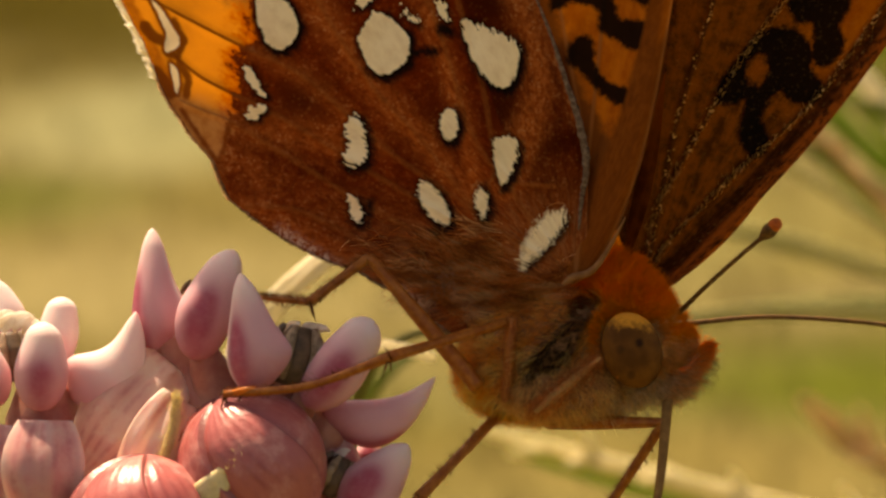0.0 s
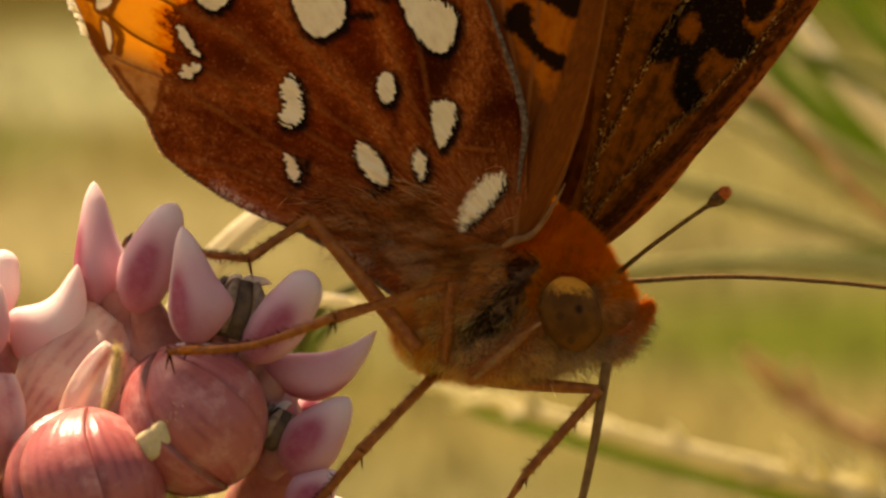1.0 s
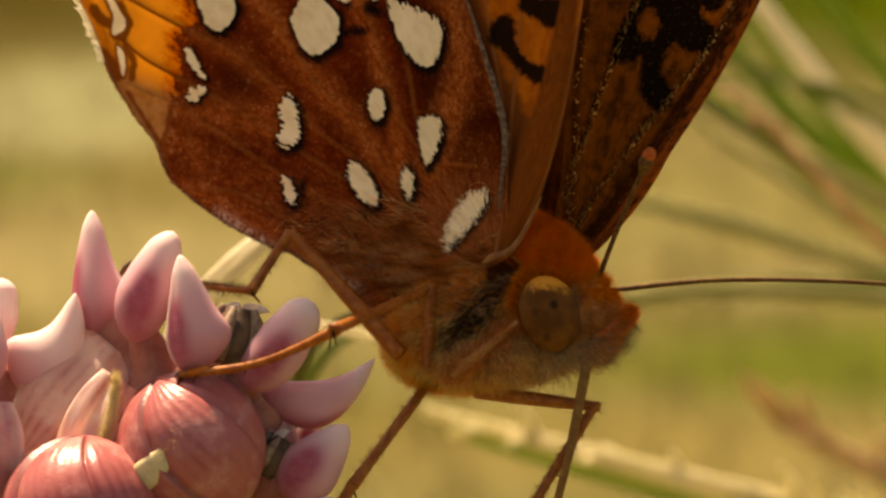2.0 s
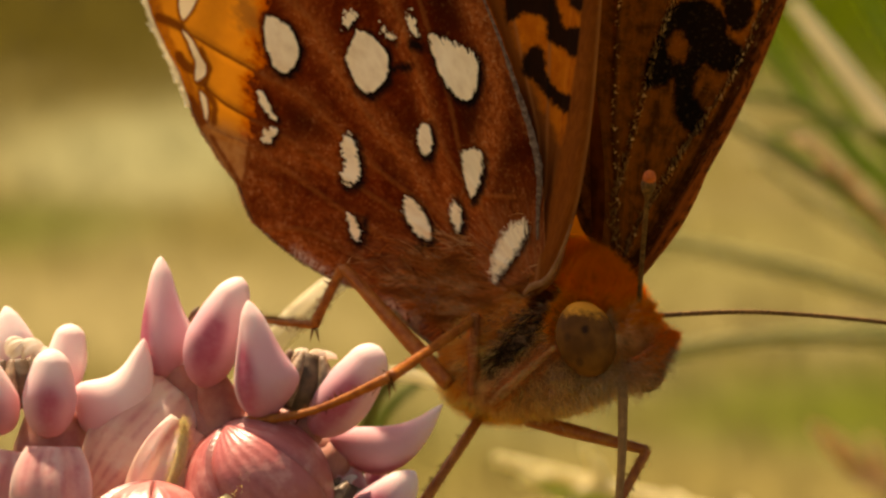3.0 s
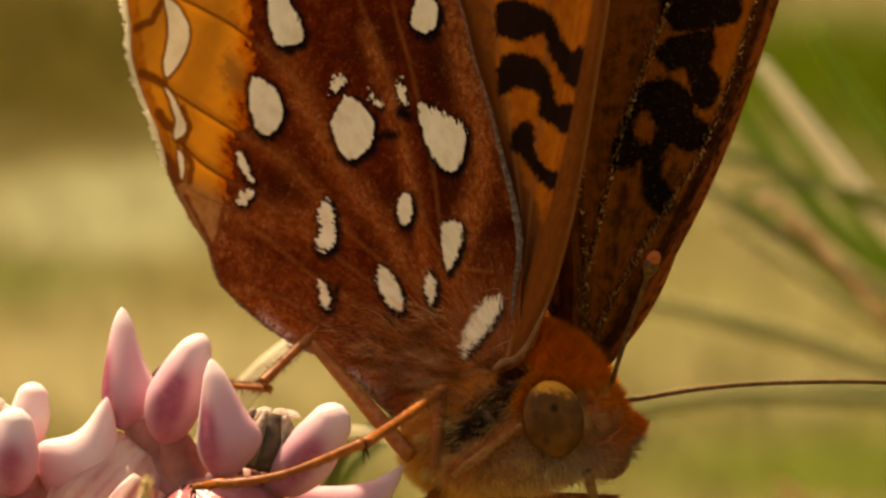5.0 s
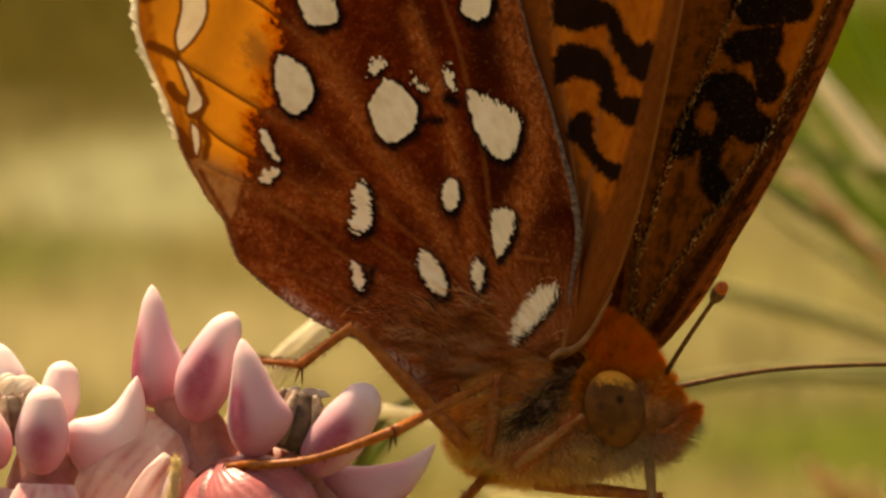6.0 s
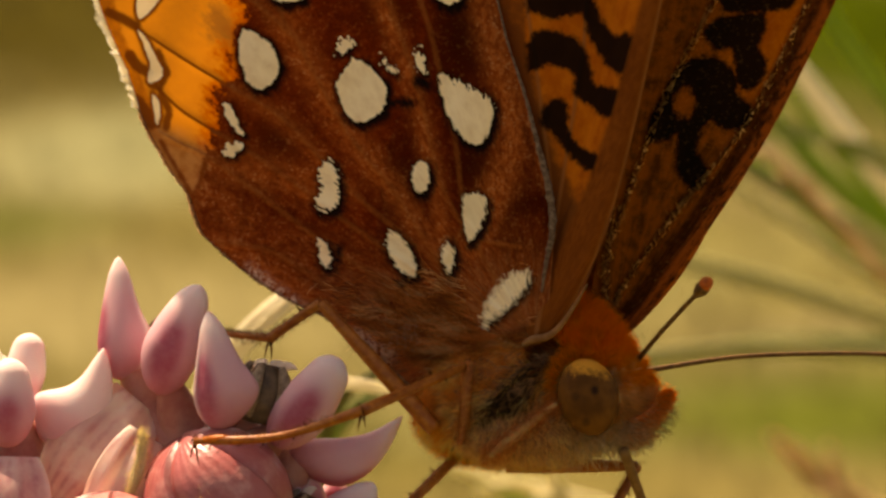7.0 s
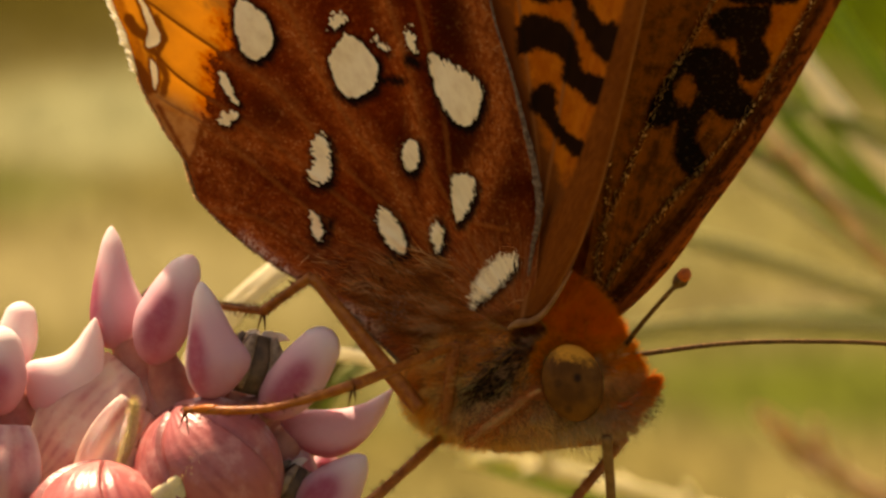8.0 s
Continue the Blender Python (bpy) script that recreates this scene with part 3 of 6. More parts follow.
SPOTS_HIGH = [(0.4, [(488, -120), (535, -70), (560, -10), (540, 5), (505, 2), (484, -50)]),
              (0.4, [(795, -55), (830, -50), (842, -20), (825, 8), (800, 10), (780, -15)]),
              (0.4, [(640, -230), (690, -200), (705, -150), (680, -110), (645, -130), (630, -180)])]
# pale lunules inside the outer margin
LUNULES = [[(266, -112), (300, -85), (318, -38), (302, 2), (270, 34), (264, 8), (276, -50)],
           [(265, 54), (278, 66), (292, 92), (306, 122), (304, 138), (284, 148), (281, 136), (286, 112), (276, 84)],
           [(288, 166), (298, 176), (302, 200), (297, 222), (292, 205)]]
FOLD = [(958, 600), (966, 520), (975, 468), (988, 400), (978, 320), (962, 255), (940, 165), (912, 76), (888, -20), (810, -240)]
VEINS = [[(955, 600), (850, 435), (795, 335), (764, 200), (738, 105), (702, 0), (655, -150), (630, -500)],
         [(900, 560), (800, 480), (705, 335), (640, 252), (590, 165), (545, 75), (510, 0), (420, -430)],
         [(930, 580), (840, 400), (818, 250), (778, 60), (740, -90), (700, -560)],
         [(800, 480), (640, 345), (520, 215), (430, 158), (350, 108), (262, 50)],
         [(860, 560), (660, 420), (500, 300), (400, 235), (340, 196), (300, 158)],
         [(840, 570), (640, 470), (480, 350), (385, 278), (340, 255), (300, 232)],
         [(545, 75), (470, 5), (400, -50), (290, -110)], [(800, 600), (650, 545), (500, 450), (400, 430)]]
CROSS_VEIN = [(790, 475), (832, 408), (862, 428), (930, 440)]

def near_hindwing(parent):
    base = np.array([955.0, 612.0])
    outline = [(760, 705), (715, 668), (655, 610), (585, 562), (520, 532), (430, 470), (372, 415), (350, 345), (300, 268), (262, 165), (226, 70), (198, -10),
               (190, -120), (205, -240), (280, -380), (400, -500), (560, -580), (700, -560), (810, -240), (888, -20), (912, 76), (940, 165),
               (962, 255), (978, 320), (988, 400), (982, 500), (975, 560)]
    a, r, u, v = fan(base, outline, wing_depth, 0, 560, 420)
    # the margin is scalloped between the veins on the outer edge only
    m = np.clip((v[:, -1] - 330) / -60, 0, 1) * np.clip((800 - u[:, -1]) / 200, 0, 1)
    wave = 7 * np.abs(np.sin(a * 26)) * m
    u += np.outer(np.cos(a) * wave, np.linspace(0, 1, u.shape[1]) ** 6)
    d = wing_depth(u, v, 0.0)
    vein = np.full(u.shape, 1e9)
    for poly in VEINS + [CROSS_VEIN]:
        vein = np.minimum(vein, seg_dist(u, v, spline([(x, y, 0) for x, y in poly], 4 * len(poly))[:, :2]))
    vein = vein * U
    d = d - 0.05 * np.exp(-(vein / 0.12) ** 2) + 0.05 * np.sin(u * 0.045 + v * 0.02) * np.clip(1 - v / 600, 0, 1)
    fold = seg_dist(u, v, FOLD) * U
    d = d + 0.28 * np.exp(-(fold / 0.35) ** 2) * np.clip((520 - v) / 200, 0, 1)
    spot, black, rag = np.full(u.shape, 9.0), np.full(u.shape, 9.0), np.full(u.shape, 0.3)
    for group, ring in ((SPOTS, 8), (SPOTS_LOW, 7), (SPOTS_EDGE, 3), (SPOTS_HIGH, 8)):
        for rg, pts in group:
            sd = shape_sd(u, v, pts) * U + 0.028
            rag = np.where(sd < spot, rg, rag)
            spot = np.minimum(spot, sd)
            black = np.minimum(black, (shape_sd(u - 4, v - 6, pts) - ring) * U)
    # the large spot frays out towards the wing tip
    rag = np.where((np.hypot(u - 842, v - 170) < 70) & (v < 156 + 0.45 * (u - 800)), 0.9, rag)
    rag = np.where((np.hypot(u - 575, v - 330) < 70) & (u < 590), 0.85, rag)
    for poly, w in (([(695, 190), (715, 182), (742, 186)], 8), ([(758, 146), (767, 152)], 12), ([(612, 440), (606, 480)], 6), ([(722, 505), (738, 505)], 10)):
        black = np.minimum(black, (seg_dist(u, v, poly) - w) * U)
    chev, lune = np.full(u.shape, 9.0), np.full(u.shape, 9.0)
    for pts in LUNULES:
        lune = np.minimum(lune, shape_sd(u, v, pts) * U)
    for poly, w in (([(214, 22), (240, 34), (262, 46)], 7), ([(250, 98), (262, 116), (282, 128)], 8), ([(285, 150), (302, 156), (316, 130), (300, 92)], 4),
                    ([(262, 180), (276, 200), (284, 218)], 11), ([(304, 168), (318, 196), (312, 226)], 5), ([(356, 350), (372, 322), (380, 288)], 3), ([(302, 250), (330, 300), (352, 340)], 2),
                    ([(205, -60), (240, -70), (262, -100)], 6)):
        chev = np.minimum(chev, (seg_dist(u, v, poly) - w) * U)
    chev = np.minimum(chev, np.abs(lune - 0.04) - 0.03)
    rag = np.where(lune < spot, 0.15, rag)
    spot = np.minimum(spot, lune)
    dull = np.clip((v - 0.55 * (u - 330) - 205) / 60, 0, 1)
    smudge = ellipse_sd(u, v, 410, 44, 20, 32, -25) * U
    # pale band inside the outer margin, bounded by a wavy line past the outer row of spots
    inner = np.interp(v, [-600, -200, -60, 0, 30, 60, 100, 140, 152, 190, 230, 270, 330, 350], [560, 470, 450, 444, 454, 438, 424, 432, 402, 402, 402, 386, 374, 352])
    band = np.maximum((u - inner) * U, (v - 345) * U)
    edge = (a[:, None] * 0 + (r[:, None] - np.hypot(u - base[0], v - base[1]))) * U
    edge = edge - np.interp(v, [-300, 150, 345, 420], [0.72, 0.62, 0.5, 0.2])
    tan = np.zeros(u.shape)
    for poly, w, k in (([(860, -60), (884, 40), (905, 120), (922, 200), (915, 280), (880, 360), (845, 440)], 30, 1.15), ([(880, -40), (910, 80), (948, 190), (975, 320)], 16, 0.9),
                       ([(800, 480), (785, 335), (756, 200), (728, 100), (690, 0)], 17, 0.9), ([(800, 480), (705, 335), (640, 252), (585, 165), (540, 75), (505, 0)], 26, 0.8),
                       ([(640, 345), (520, 215), (440, 160)], 20, 0.5), ([(870, 600), (640, 480), (430, 420)], 60, 0.35), ([(560, 330), (470, 310), (400, 290)], 38, 0.65),
                       ([(450, 400), (400, 360), (370, 330)], 36, 0.6), ([(800, 620), (600, 560), (400, 420)], 26, 0.9), (CROSS_VEIN, 4, 0.8)):
        tan = np.maximum(tan, k * np.exp(-(seg_dist(u, v, poly) / w) ** 2))
    tan = np.maximum(tan, np.clip(1.1 - np.hypot(u - 860, v - 600) / 230, 0, 0.7))
    hem = (r[:, None] - np.hypot(u - base[0], v - base[1])) / 14
    tan = np.maximum(tan, np.exp(-hem ** 2) * np.clip((v - 335) / 20, 0, 1))
    deep = np.zeros(u.shape)
    for cx, cy, rx, ry in ((835, 60, 60, 110), (850, 300, 50, 60), (930, 400, 50, 80), (720, 330, 60, 90), (700, 20, 60, 60), (510, 250, 70, 50)):
        deep = np.maximum(deep, np.exp(-((u - cx) / rx) ** 2 - ((v - cy) / ry) ** 2))
    shag = np.clip((v - 470 + 0.10 * (u - 600)) / 70, 0, 1) * np.clip((u - 520) / 60, 0, 1)
    frost = np.exp(-(seg_dist(u, v, [(455, 475), (500, 512), (545, 545)]) / 9) ** 2)
    frost = np.maximum(frost, np.exp(-(seg_dist(u, v, [(640, 600), (690, 625), (730, 590)]) / 19) ** 2))
    V, Fs = fan_mesh(u, v, d, HINGE)
    wing = part("hindwing", (V, Fs, {"spot": spot.ravel(), "black": black.ravel(), "ragged": rag.ravel(), "band": band.ravel(), "deep": deep.ravel(), "shag": shag.ravel(), "frost": frost.ravel(),
                                     "ray": rays(u, v, base), "edge": edge.ravel(), "vein": vein.ravel(), "tan": tan.ravel(), "chev": chev.ravel(), "smudge": smudge.ravel(), "dull": dull.ravel()}), M_HIND, parent,
                "rusty brown hindwing with cream silver spots and a glowing amber margin", HINGE)
    # cream fringe scales along the outer margin, sparse brown hairs along the inner one
    V2 = V.reshape(*u.shape, 3)
    R, Dr, Co, Ln, sv, sc = [], [], [], [], [], []
    for i in range(len(a)):
        uu, vv = u[i, -1], v[i, -1]
        out = V2[i, -1] - V2[i, -8]
        out = out / np.linalg.norm(out)
        if uu < 420 and vv < 420:
            worn = 0.7 + 0.6 * max(0.0, 0.5 + noise.noise(Vector((i * 0.11, 3.0, 0.0))))
            for _ in range(11):
                j = rng.uniform(-1, 1)
                along = V2[max(i - 1, 0), -1] - V2[i, -1]
                along = along / (np.linalg.norm(along) + 1e-9)
                root = V2[i, -1] + j * (V2[max(i - 1, 0), -1] - V2[i, -1]) + np.array([0, rng.uniform(-0.03, 0.03), 0]) - 0.05 * out
                tip = out + 0.13 * rng.standard_normal(3)
                pale = vv < 190
                ln, hw = (rng.uniform(0.26, 0.38) * worn if pale else rng.uniform(0.06, 0.17)), rng.uniform(0.016, 0.032)
                sv += [root - along * hw, root + along * hw, root + tip * ln + along * hw * 0.8, root + tip * ln - along * hw * 0.8]
                sc += [(np.array([0.99, 0.94, 0.78]) * rng.uniform(0.8, 1.0) if pale else np.array([0.75, 0.46, 0.26]) * rng.uniform(0.3, 1.1))] * 4
        elif vv > 415 and uu < 900:
            for _ in range(4):
                R.append(V2[i, -2 - rng.integers(0, 6)])
                Dr.append(out + 0.5 * rng.standard_normal(3))
                Co.append(np.array([0.46, 0.30, 0.19]) * rng.uniform(0.4, 1.5))
                Ln.append(0.12)
    quads = [(q, q + 1, q + 2, q + 3) for q in range(0, len(sv), 4)]
    fr = part("fringe", (np.array(sv), quads, {"tint": np.clip(np.array(sc), 0, 1)}), M_FRINGE, wing, "cream fringe of scales", smooth=False)
    fr.location = (-HINGE * MM).tolist()
    fr = part("margin_hair", hairs(np.array(R), np.array(Dr), np.array(Ln), 0.06, np.array(Co)), M_HAIR, wing, "sparse brown hair on the inner margin")
    fr.location = (-HINGE * MM).tolist()
    # soft hairs lying over the root of the wing, in wisps of lighter and darker brown
    n = 7500
    uu, vv = rng.normal(800, 92, n), rng.normal(612, 52, n)
    ok = (uu < 960) & (vv > 470) & (np.hypot(uu - 900, vv - 530) > 66) & (np.hypot(uu - 722, vv - 452) > 52) & (np.hypot(uu - 803, vv - 455) > 38) & (uu > 470) & (vv < 496 + 0.66 * (uu - 520)) & (vv < 700)
    uu, vv = uu[ok], vv[ok]
    dd = wing_depth(uu, vv, -0.05)
    sc = (DIST + dd) / FOCAL
    roots = np.stack([(uu - 784) * sc, dd, (441 - vv) * sc], -1) - C0
    flow = np.stack([-np.ones(len(uu)), 0.38 + 0 * uu, 0.02 + 0.5 * np.sin((uu - 560) / 130)], -1) + 0.15 * rng.standard_normal((len(uu), 3)) + 0.8 * np.array([noise.noise_vector(Vector((p * 1.1).tolist())) for p in roots])
    flow[:, 1] = 0.42 - 0.10 * rng.random(len(uu))
    wisp = np.array([noise.noise(Vector((p[0] * 0.9, 7.0, p[2] * 4.5))) for p in roots])
    cols = ramp3(np.clip(0.5 + 1.3 * wisp + rng.normal(0, 0.16, len(uu)), 0, 1), [(0.40, 0.125, 0.034), (0.74, 0.245, 0.06), (0.98, 0.42, 0.12), (1.0, 0.66, 0.32)]) * rng.uniform(0.6, 1.15, (len(uu), 1))
    hr = part("wing_hair", hairs(roots, flow, 0.62, 0.020, cols, curl=0.35), M_HAIR, wing, "soft tawny hair at the wing root")
    hr.location = (-HINGE * MM).tolist()
    n = 170
    q = spline([(640, 606, 0), (690, 628, 0), (738, 584, 0)], n)
    uu, vv = q[:, 0] + rng.normal(0, 9, n), q[:, 1] + rng.normal(0, 11, n)
    dd = wing_depth(uu, vv, -0.12)
    roots = np.array([loc(x, y, z) for x, y, z in zip(uu, vv, dd)])
    gr = part("grey_tuft", hairs(roots, np.array([-0.5, 0.1, -0.5]) + 0.5 * rng.standard_normal((n, 3)), 0.36, 0.022, np.array([0.85, 0.60, 0.38]) * rng.uniform(0.4, 1.05, (n, 1))), M_HAIR, wing, "pale grey hair tuft on the inner margin")
    gr.location = (-HINGE * MM).tolist()
    # grey scaled rib along the leading edge
    path = [np.append(q, wing_depth(q[0], q[1], -0.06)) for q in FOLD[1:]]
    rib = part("vein", tube([loc(*q) for q in path], [0.03, 0.08, 0.12, 0.10, 0.06, 0.035, 0.03, 0.03], 10, 90, flat=0.35, wob=0.14), plain_material("rib_scales", (0.055, 0.022, 0.010), (0.23, 0.16, 0.115), 0.16, 0.8), wing, "grey dusted leading rib")
    rib.location = (-HINGE * MM).tolist()
    return wing


def near_forewing(parent):
    base = np.array([948.0, 618.0])
    outline = [(985, 600), (1022, 540), (1062, 460), (1098, 360), (1128, 250), (1154, 140), (1186, 0), (1230, -220), (1262, -520), (1200, -760),
               (1040, -760), (860, -640), (760, -420), (740, -200), (800, 100), (860, 350)]
    a, r, u, v = fan(base, outline, wing_depth, 0, 340, 340)
    d = wing_depth(u, v, 0.55)
    costal = [(948, 618), (985, 600), (1022, 540), (1062, 460), (1098, 360), (1128, 250), (1154, 140), (1186, 0), (1230, -220), (1262, -520)]
    e = seg_dist(u, v, costal) * U
    # the leading edge rolls towards the eye as a gutter
    d = d - 0.95 * np.clip(1 - e / 1.3, 0, 1) ** 0.7 + 0.35 * np.clip(1 - e / 0.35, 0, 1) ** 2
    width = np.interp(v, [-600, 0, 200, 420, 520, 620], [0.56, 0.60, 0.78, 1.08, 1.2, 1.2])
    costa = e - width
    black = np.full(u.shape, 9.0)
    for pts in ([(930, -30), (985, -38), (1030, -20), (1062, 0), (1080, 40), (1100, 66), (1122, 62), (1140, 82), (1130, 136), (1098, 130), (1068, 92), (1046, 42), (1040, 28), (998, 38), (955, 26), (930, 30)],
                [(945, 86), (965, 60), (1000, 60), (1036, 74), (1056, 112), (1064, 152), (1096, 160), (1122, 172), (1112, 200), (1080, 210), (1056, 192), (1030, 172), (1028, 136), (1004, 124), (980, 118), (955, 132), (940, 118)],
                [(968, 206), (986, 180), (1010, 182), (1018, 204), (1018, 232), (1038, 264), (1082, 286), (1074, 312), (1042, 300), (1006, 264), (986, 238), (970, 226)]):
        black = np.minimum(black, shape_sd(u, v, pts) * U)
    for poly, w in (([(940, -110), (1060, -100), (1110, -60), (1150, -50)], 20), ([(900, -180), (1060, -190), (1200, -230)], 26), ([(880, -320), (1100, -340), (1230, -360)], 30)):
        black = np.minimum(black, (seg_dist(u, v, poly) - w) * U)
    vein = np.minimum(seg_dist(u, v, [(955, 600), (1010, 300), (1045, 100), (1080, -300)]), seg_dist(u, v, [(955, 600), (985, 330), (960, 100), (900, -300)])) * U
    d = d - 0.05 * np.exp(-(vein / 0.1) ** 2)
    black = np.maximum(black, (947 - u) * U)
    # brown towards the root, plus painted shade along the fold and left of the vein
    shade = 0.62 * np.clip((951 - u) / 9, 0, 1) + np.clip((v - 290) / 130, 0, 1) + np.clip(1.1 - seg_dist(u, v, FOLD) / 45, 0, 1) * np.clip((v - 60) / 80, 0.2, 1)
    V, Fs = fan_mesh(u, v, d, HINGE)
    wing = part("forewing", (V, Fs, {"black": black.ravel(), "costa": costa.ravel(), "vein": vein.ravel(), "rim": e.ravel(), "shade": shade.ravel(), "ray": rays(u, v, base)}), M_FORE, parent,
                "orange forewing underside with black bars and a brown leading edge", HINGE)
    # the thick leading vein bends in to the wing joint
    knee = [loc(x, y, wing_depth(x, y, -0.5)) for x, y in ((1046, 506), (1022, 546), (998, 580), (976, 598), (950, 603), (932, 613))]
    root = part("wing_root", tube(knee, [0.03, 0.06, 0.09, 0.11, 0.12, 0.06], 10, 40, wob=0.03), plain_material("wing_root_scales", (0.20, 0.080, 0.025), (0.33, 0.155, 0.060), 0.3, 0.7, 0.1), wing, "pale bent leading vein at the wing joint")
    root.location = (-HINGE * MM).tolist()
    return wing


FAR_HINGE = loc(1095, 592, 2.0)


def far_forewing(parent):
    base = np.array([1082.0, 625.0])
    outline = [(1112, 604), (1156, 562), (1258, 415), (1351, 270), (1424, 130), (1484, 0), (1600, -240), (1700, -480), (1620, -640), (1400, -560), (1200, -500),
               (1020, -300), (1000, 0), (985, 300), (1015, 500)]
    a, r, u, v = fan(base, outline, far_depth, 0, 300, 300)
    costal = [(1082, 625), (1156, 562), (1258, 415), (1351, 270), (1424, 130), (1484, 0), (1600, -240), (1700, -480)]
    e = seg_dist(u, v, costal) * U
    d = far_depth(u, v, 0.0) - 0.5 * np.clip(1 - e / 0.9, 0, 1) ** 1.2
    black = np.full(u.shape, 9.0)
    for pts in ([(1190, 160), (1222, 120), (1268, 114), (1300, 138), (1306, 176), (1332, 204), (1316, 228), (1286, 230), (1264, 212), (1240, 240), (1232, 274), (1252, 310), (1246, 336), (1220, 326), (1206, 292), (1208, 240), (1160, 256), (1164, 215)],
                [(1252, 62), (1285, 42), (1352, 38), (1342, 92), (1356, 124), (1334, 160), (1312, 150), (1306, 92), (1270, 88)],
                [(1270, -30), (1350, -25), (1402, -30), (1404, 12), (1345, 22), (1290, 22)]):
        black = np.minimum(black, (shape_sd(u, v, pts) - 6) * U)
    black = np.maximum(black, (19 - np.hypot(u - 1216, (v - 190) * 0.7)) * U)
    for poly, w in (([(1300, -100), (1420, -90), (1470, -130)], 26), ([(1250, -220), (1480, -230)], 30)):
        black = np.minimum(black, (seg_dist(u, v, poly) - w) * U)
    v1 = [(1074, 540), (1082, 450), (1111, 371), (1182, 180), (1230, 85), (1278, -10), (1380, -300)]
    v2 = [(1088, 560), (1120, 500), (1190, 400), (1232, 348), (1324, 230), (1382, 118), (1440, -5), (1540, -250)]
    vein = np.minimum(seg_dist(u, v, v1), seg_dist(u, v, v2)) * U
    vein = np.minimum(vein, seg_dist(u, v, [(1082, 560), (1090, 300), (1130, 0), (1160, -300)]) * U)
    d = d - 0.10 * np.exp(-(vein / 0.12) ** 2)
    dusky = (np.hypot((u - 1082), (v - 600) * 0.9) - 390) * U * 0.4
    side = np.interp(v, [-300, -10, 100, 260, 440, 560], [1380, 1278, 1222, 1150, 1086, 1074])
    dusky = np.minimum(dusky, (u - side - 30) * U * 0.6)
    shine = np.minimum(vein, np.abs(e - 0.45) + 0.1)
    V, Fs = fan_mesh(u, v, d, FAR_HINGE)
    wing = part("far_forewing", (V, Fs, {"black": black.ravel(), "dusky": dusky.ravel(), "vein": vein.ravel(), "shine": shine.ravel(), "costa": e.ravel(), "ray": rays(u, v, base)}), M_FAR, parent,
                "dark-based orange forewing upperside with black zigzags and gilded veins", FAR_HINGE)
    R, Dr = [], []
    for vv in (v1[:-1], v2[:-1]):
        p = spline([(x, y, 0) for x, y in vv], 420)[:, :2]
        for x, y in p:
            R.append(loc(x + rng.normal(0, 4), y + rng.normal(0, 4), far_depth(x, y, -0.15)))
            Dr.append(np.array([rng.normal(0.3, 0.5), -0.5, 1.0]))
    cols = np.array([0.75, 0.42, 0.14]) * rng.uniform(0.15, 1.3, (len(R), 1)) ** 1.5
    h = part("vein_hair", hairs(np.array(R), np.array(Dr), 0.16, 0.022, cols), M_HAIR, wing, "short golden hair along the veins")
    h.location = (-FAR_HINGE * MM).tolist()
    return wing


def far_hindwing(parent):
    """The other hindwing, which stands behind the near pair."""
    base = np.array([1030.0, 640.0])
    outline = [(800, 560), (640, 430), (600, 300), (590, 60), (620, -200), (700, -420), (900, -480), (1010, -200), (1050, 200), (1062, 480)]
    a, r, u, v = fan(base, outline, far_depth, 0, 80, 60)
    d = wing_depth(u, v, 2.4) + 1.7 * np.exp(-(seg_dist(u, v, [(850, 640), (760, 560), (640, 440), (560, 330)]) / 80) ** 2)
    z = np.full(u.size, 9.0)
    V, Fs = fan_mesh(u, v, d, FAR_HINGE)
    return part("far_hindwing", (V, Fs, {"black": z, "dusky": ((np.hypot(u - 1030, v - 640) - 300) * U * 0.35).ravel(), "vein": z, "shine": z, "costa": z, "ray": rays(u, v, base)}), M_FAR_HIND, parent,
                "orange hindwing upperside", FAR_HINGE)


def ramp3(x, cols):
    """Colour by a value from 0 to 1 through the given colours."""
    c = np.asarray(cols)
    return np.stack([np.interp(x, np.linspace(0, 1, len(c)), c[:, i]) for i in range(3)], -1)


def furry(name, center, axes, count, length, width, flow, shade, parent, label, skin=None):
    """A body segment with its coat: skin mesh, and hairs as a part of it."""
    V, Fs, A, _ = ball(center, axes, 48, 32)
    seg = part(name, (V, Fs, A), skin or M_SKIN, parent, label)
    d = rng.standard_normal((count, 3))
    d /= np.linalg.norm(d, axis=1)[:, None]
    ax = np.asarray(axes)
    roots = np.asarray(center) + d @ ax
    inv = np.linalg.inv(ax)
    nor = d @ inv.T
    nor /= np.linalg.norm(nor, axis=1)[:, None]
    keep = nor[:, 1] < 0.55
    roots, nor = roots[keep], nor[keep]
    fl = np.array([flow(p) for p in roots])
    cl = np.array([noise.noise_vector(Vector((p * 2.2).tolist())) for p in roots])
    fl = fl + 1.0 * cl
    part("fur", hairs(roots, nor * 0.7 + fl + 0.22 * rng.standard_normal(roots.shape), length, width, np.array([shade(p) for p in roots]), curl=0.22), M_HAIR, seg, "dense soft fur")
    return seg


def axes_of(deg, a, b, c):
    """Ellipsoid axes: a along a direction in the picture plane, b across it, c in depth."""
    x, z = math.cos(radians(deg)), math.sin(radians(deg))
    return [[a * x, 0, a * z], [0, c, 0], [-b * z, 0, b * x]]


def uv_of(p):
    q = p + C0
    s = (DIST + q[1]) / FOCAL
    return 784 + q[0] / s, 441 - q[2] / s


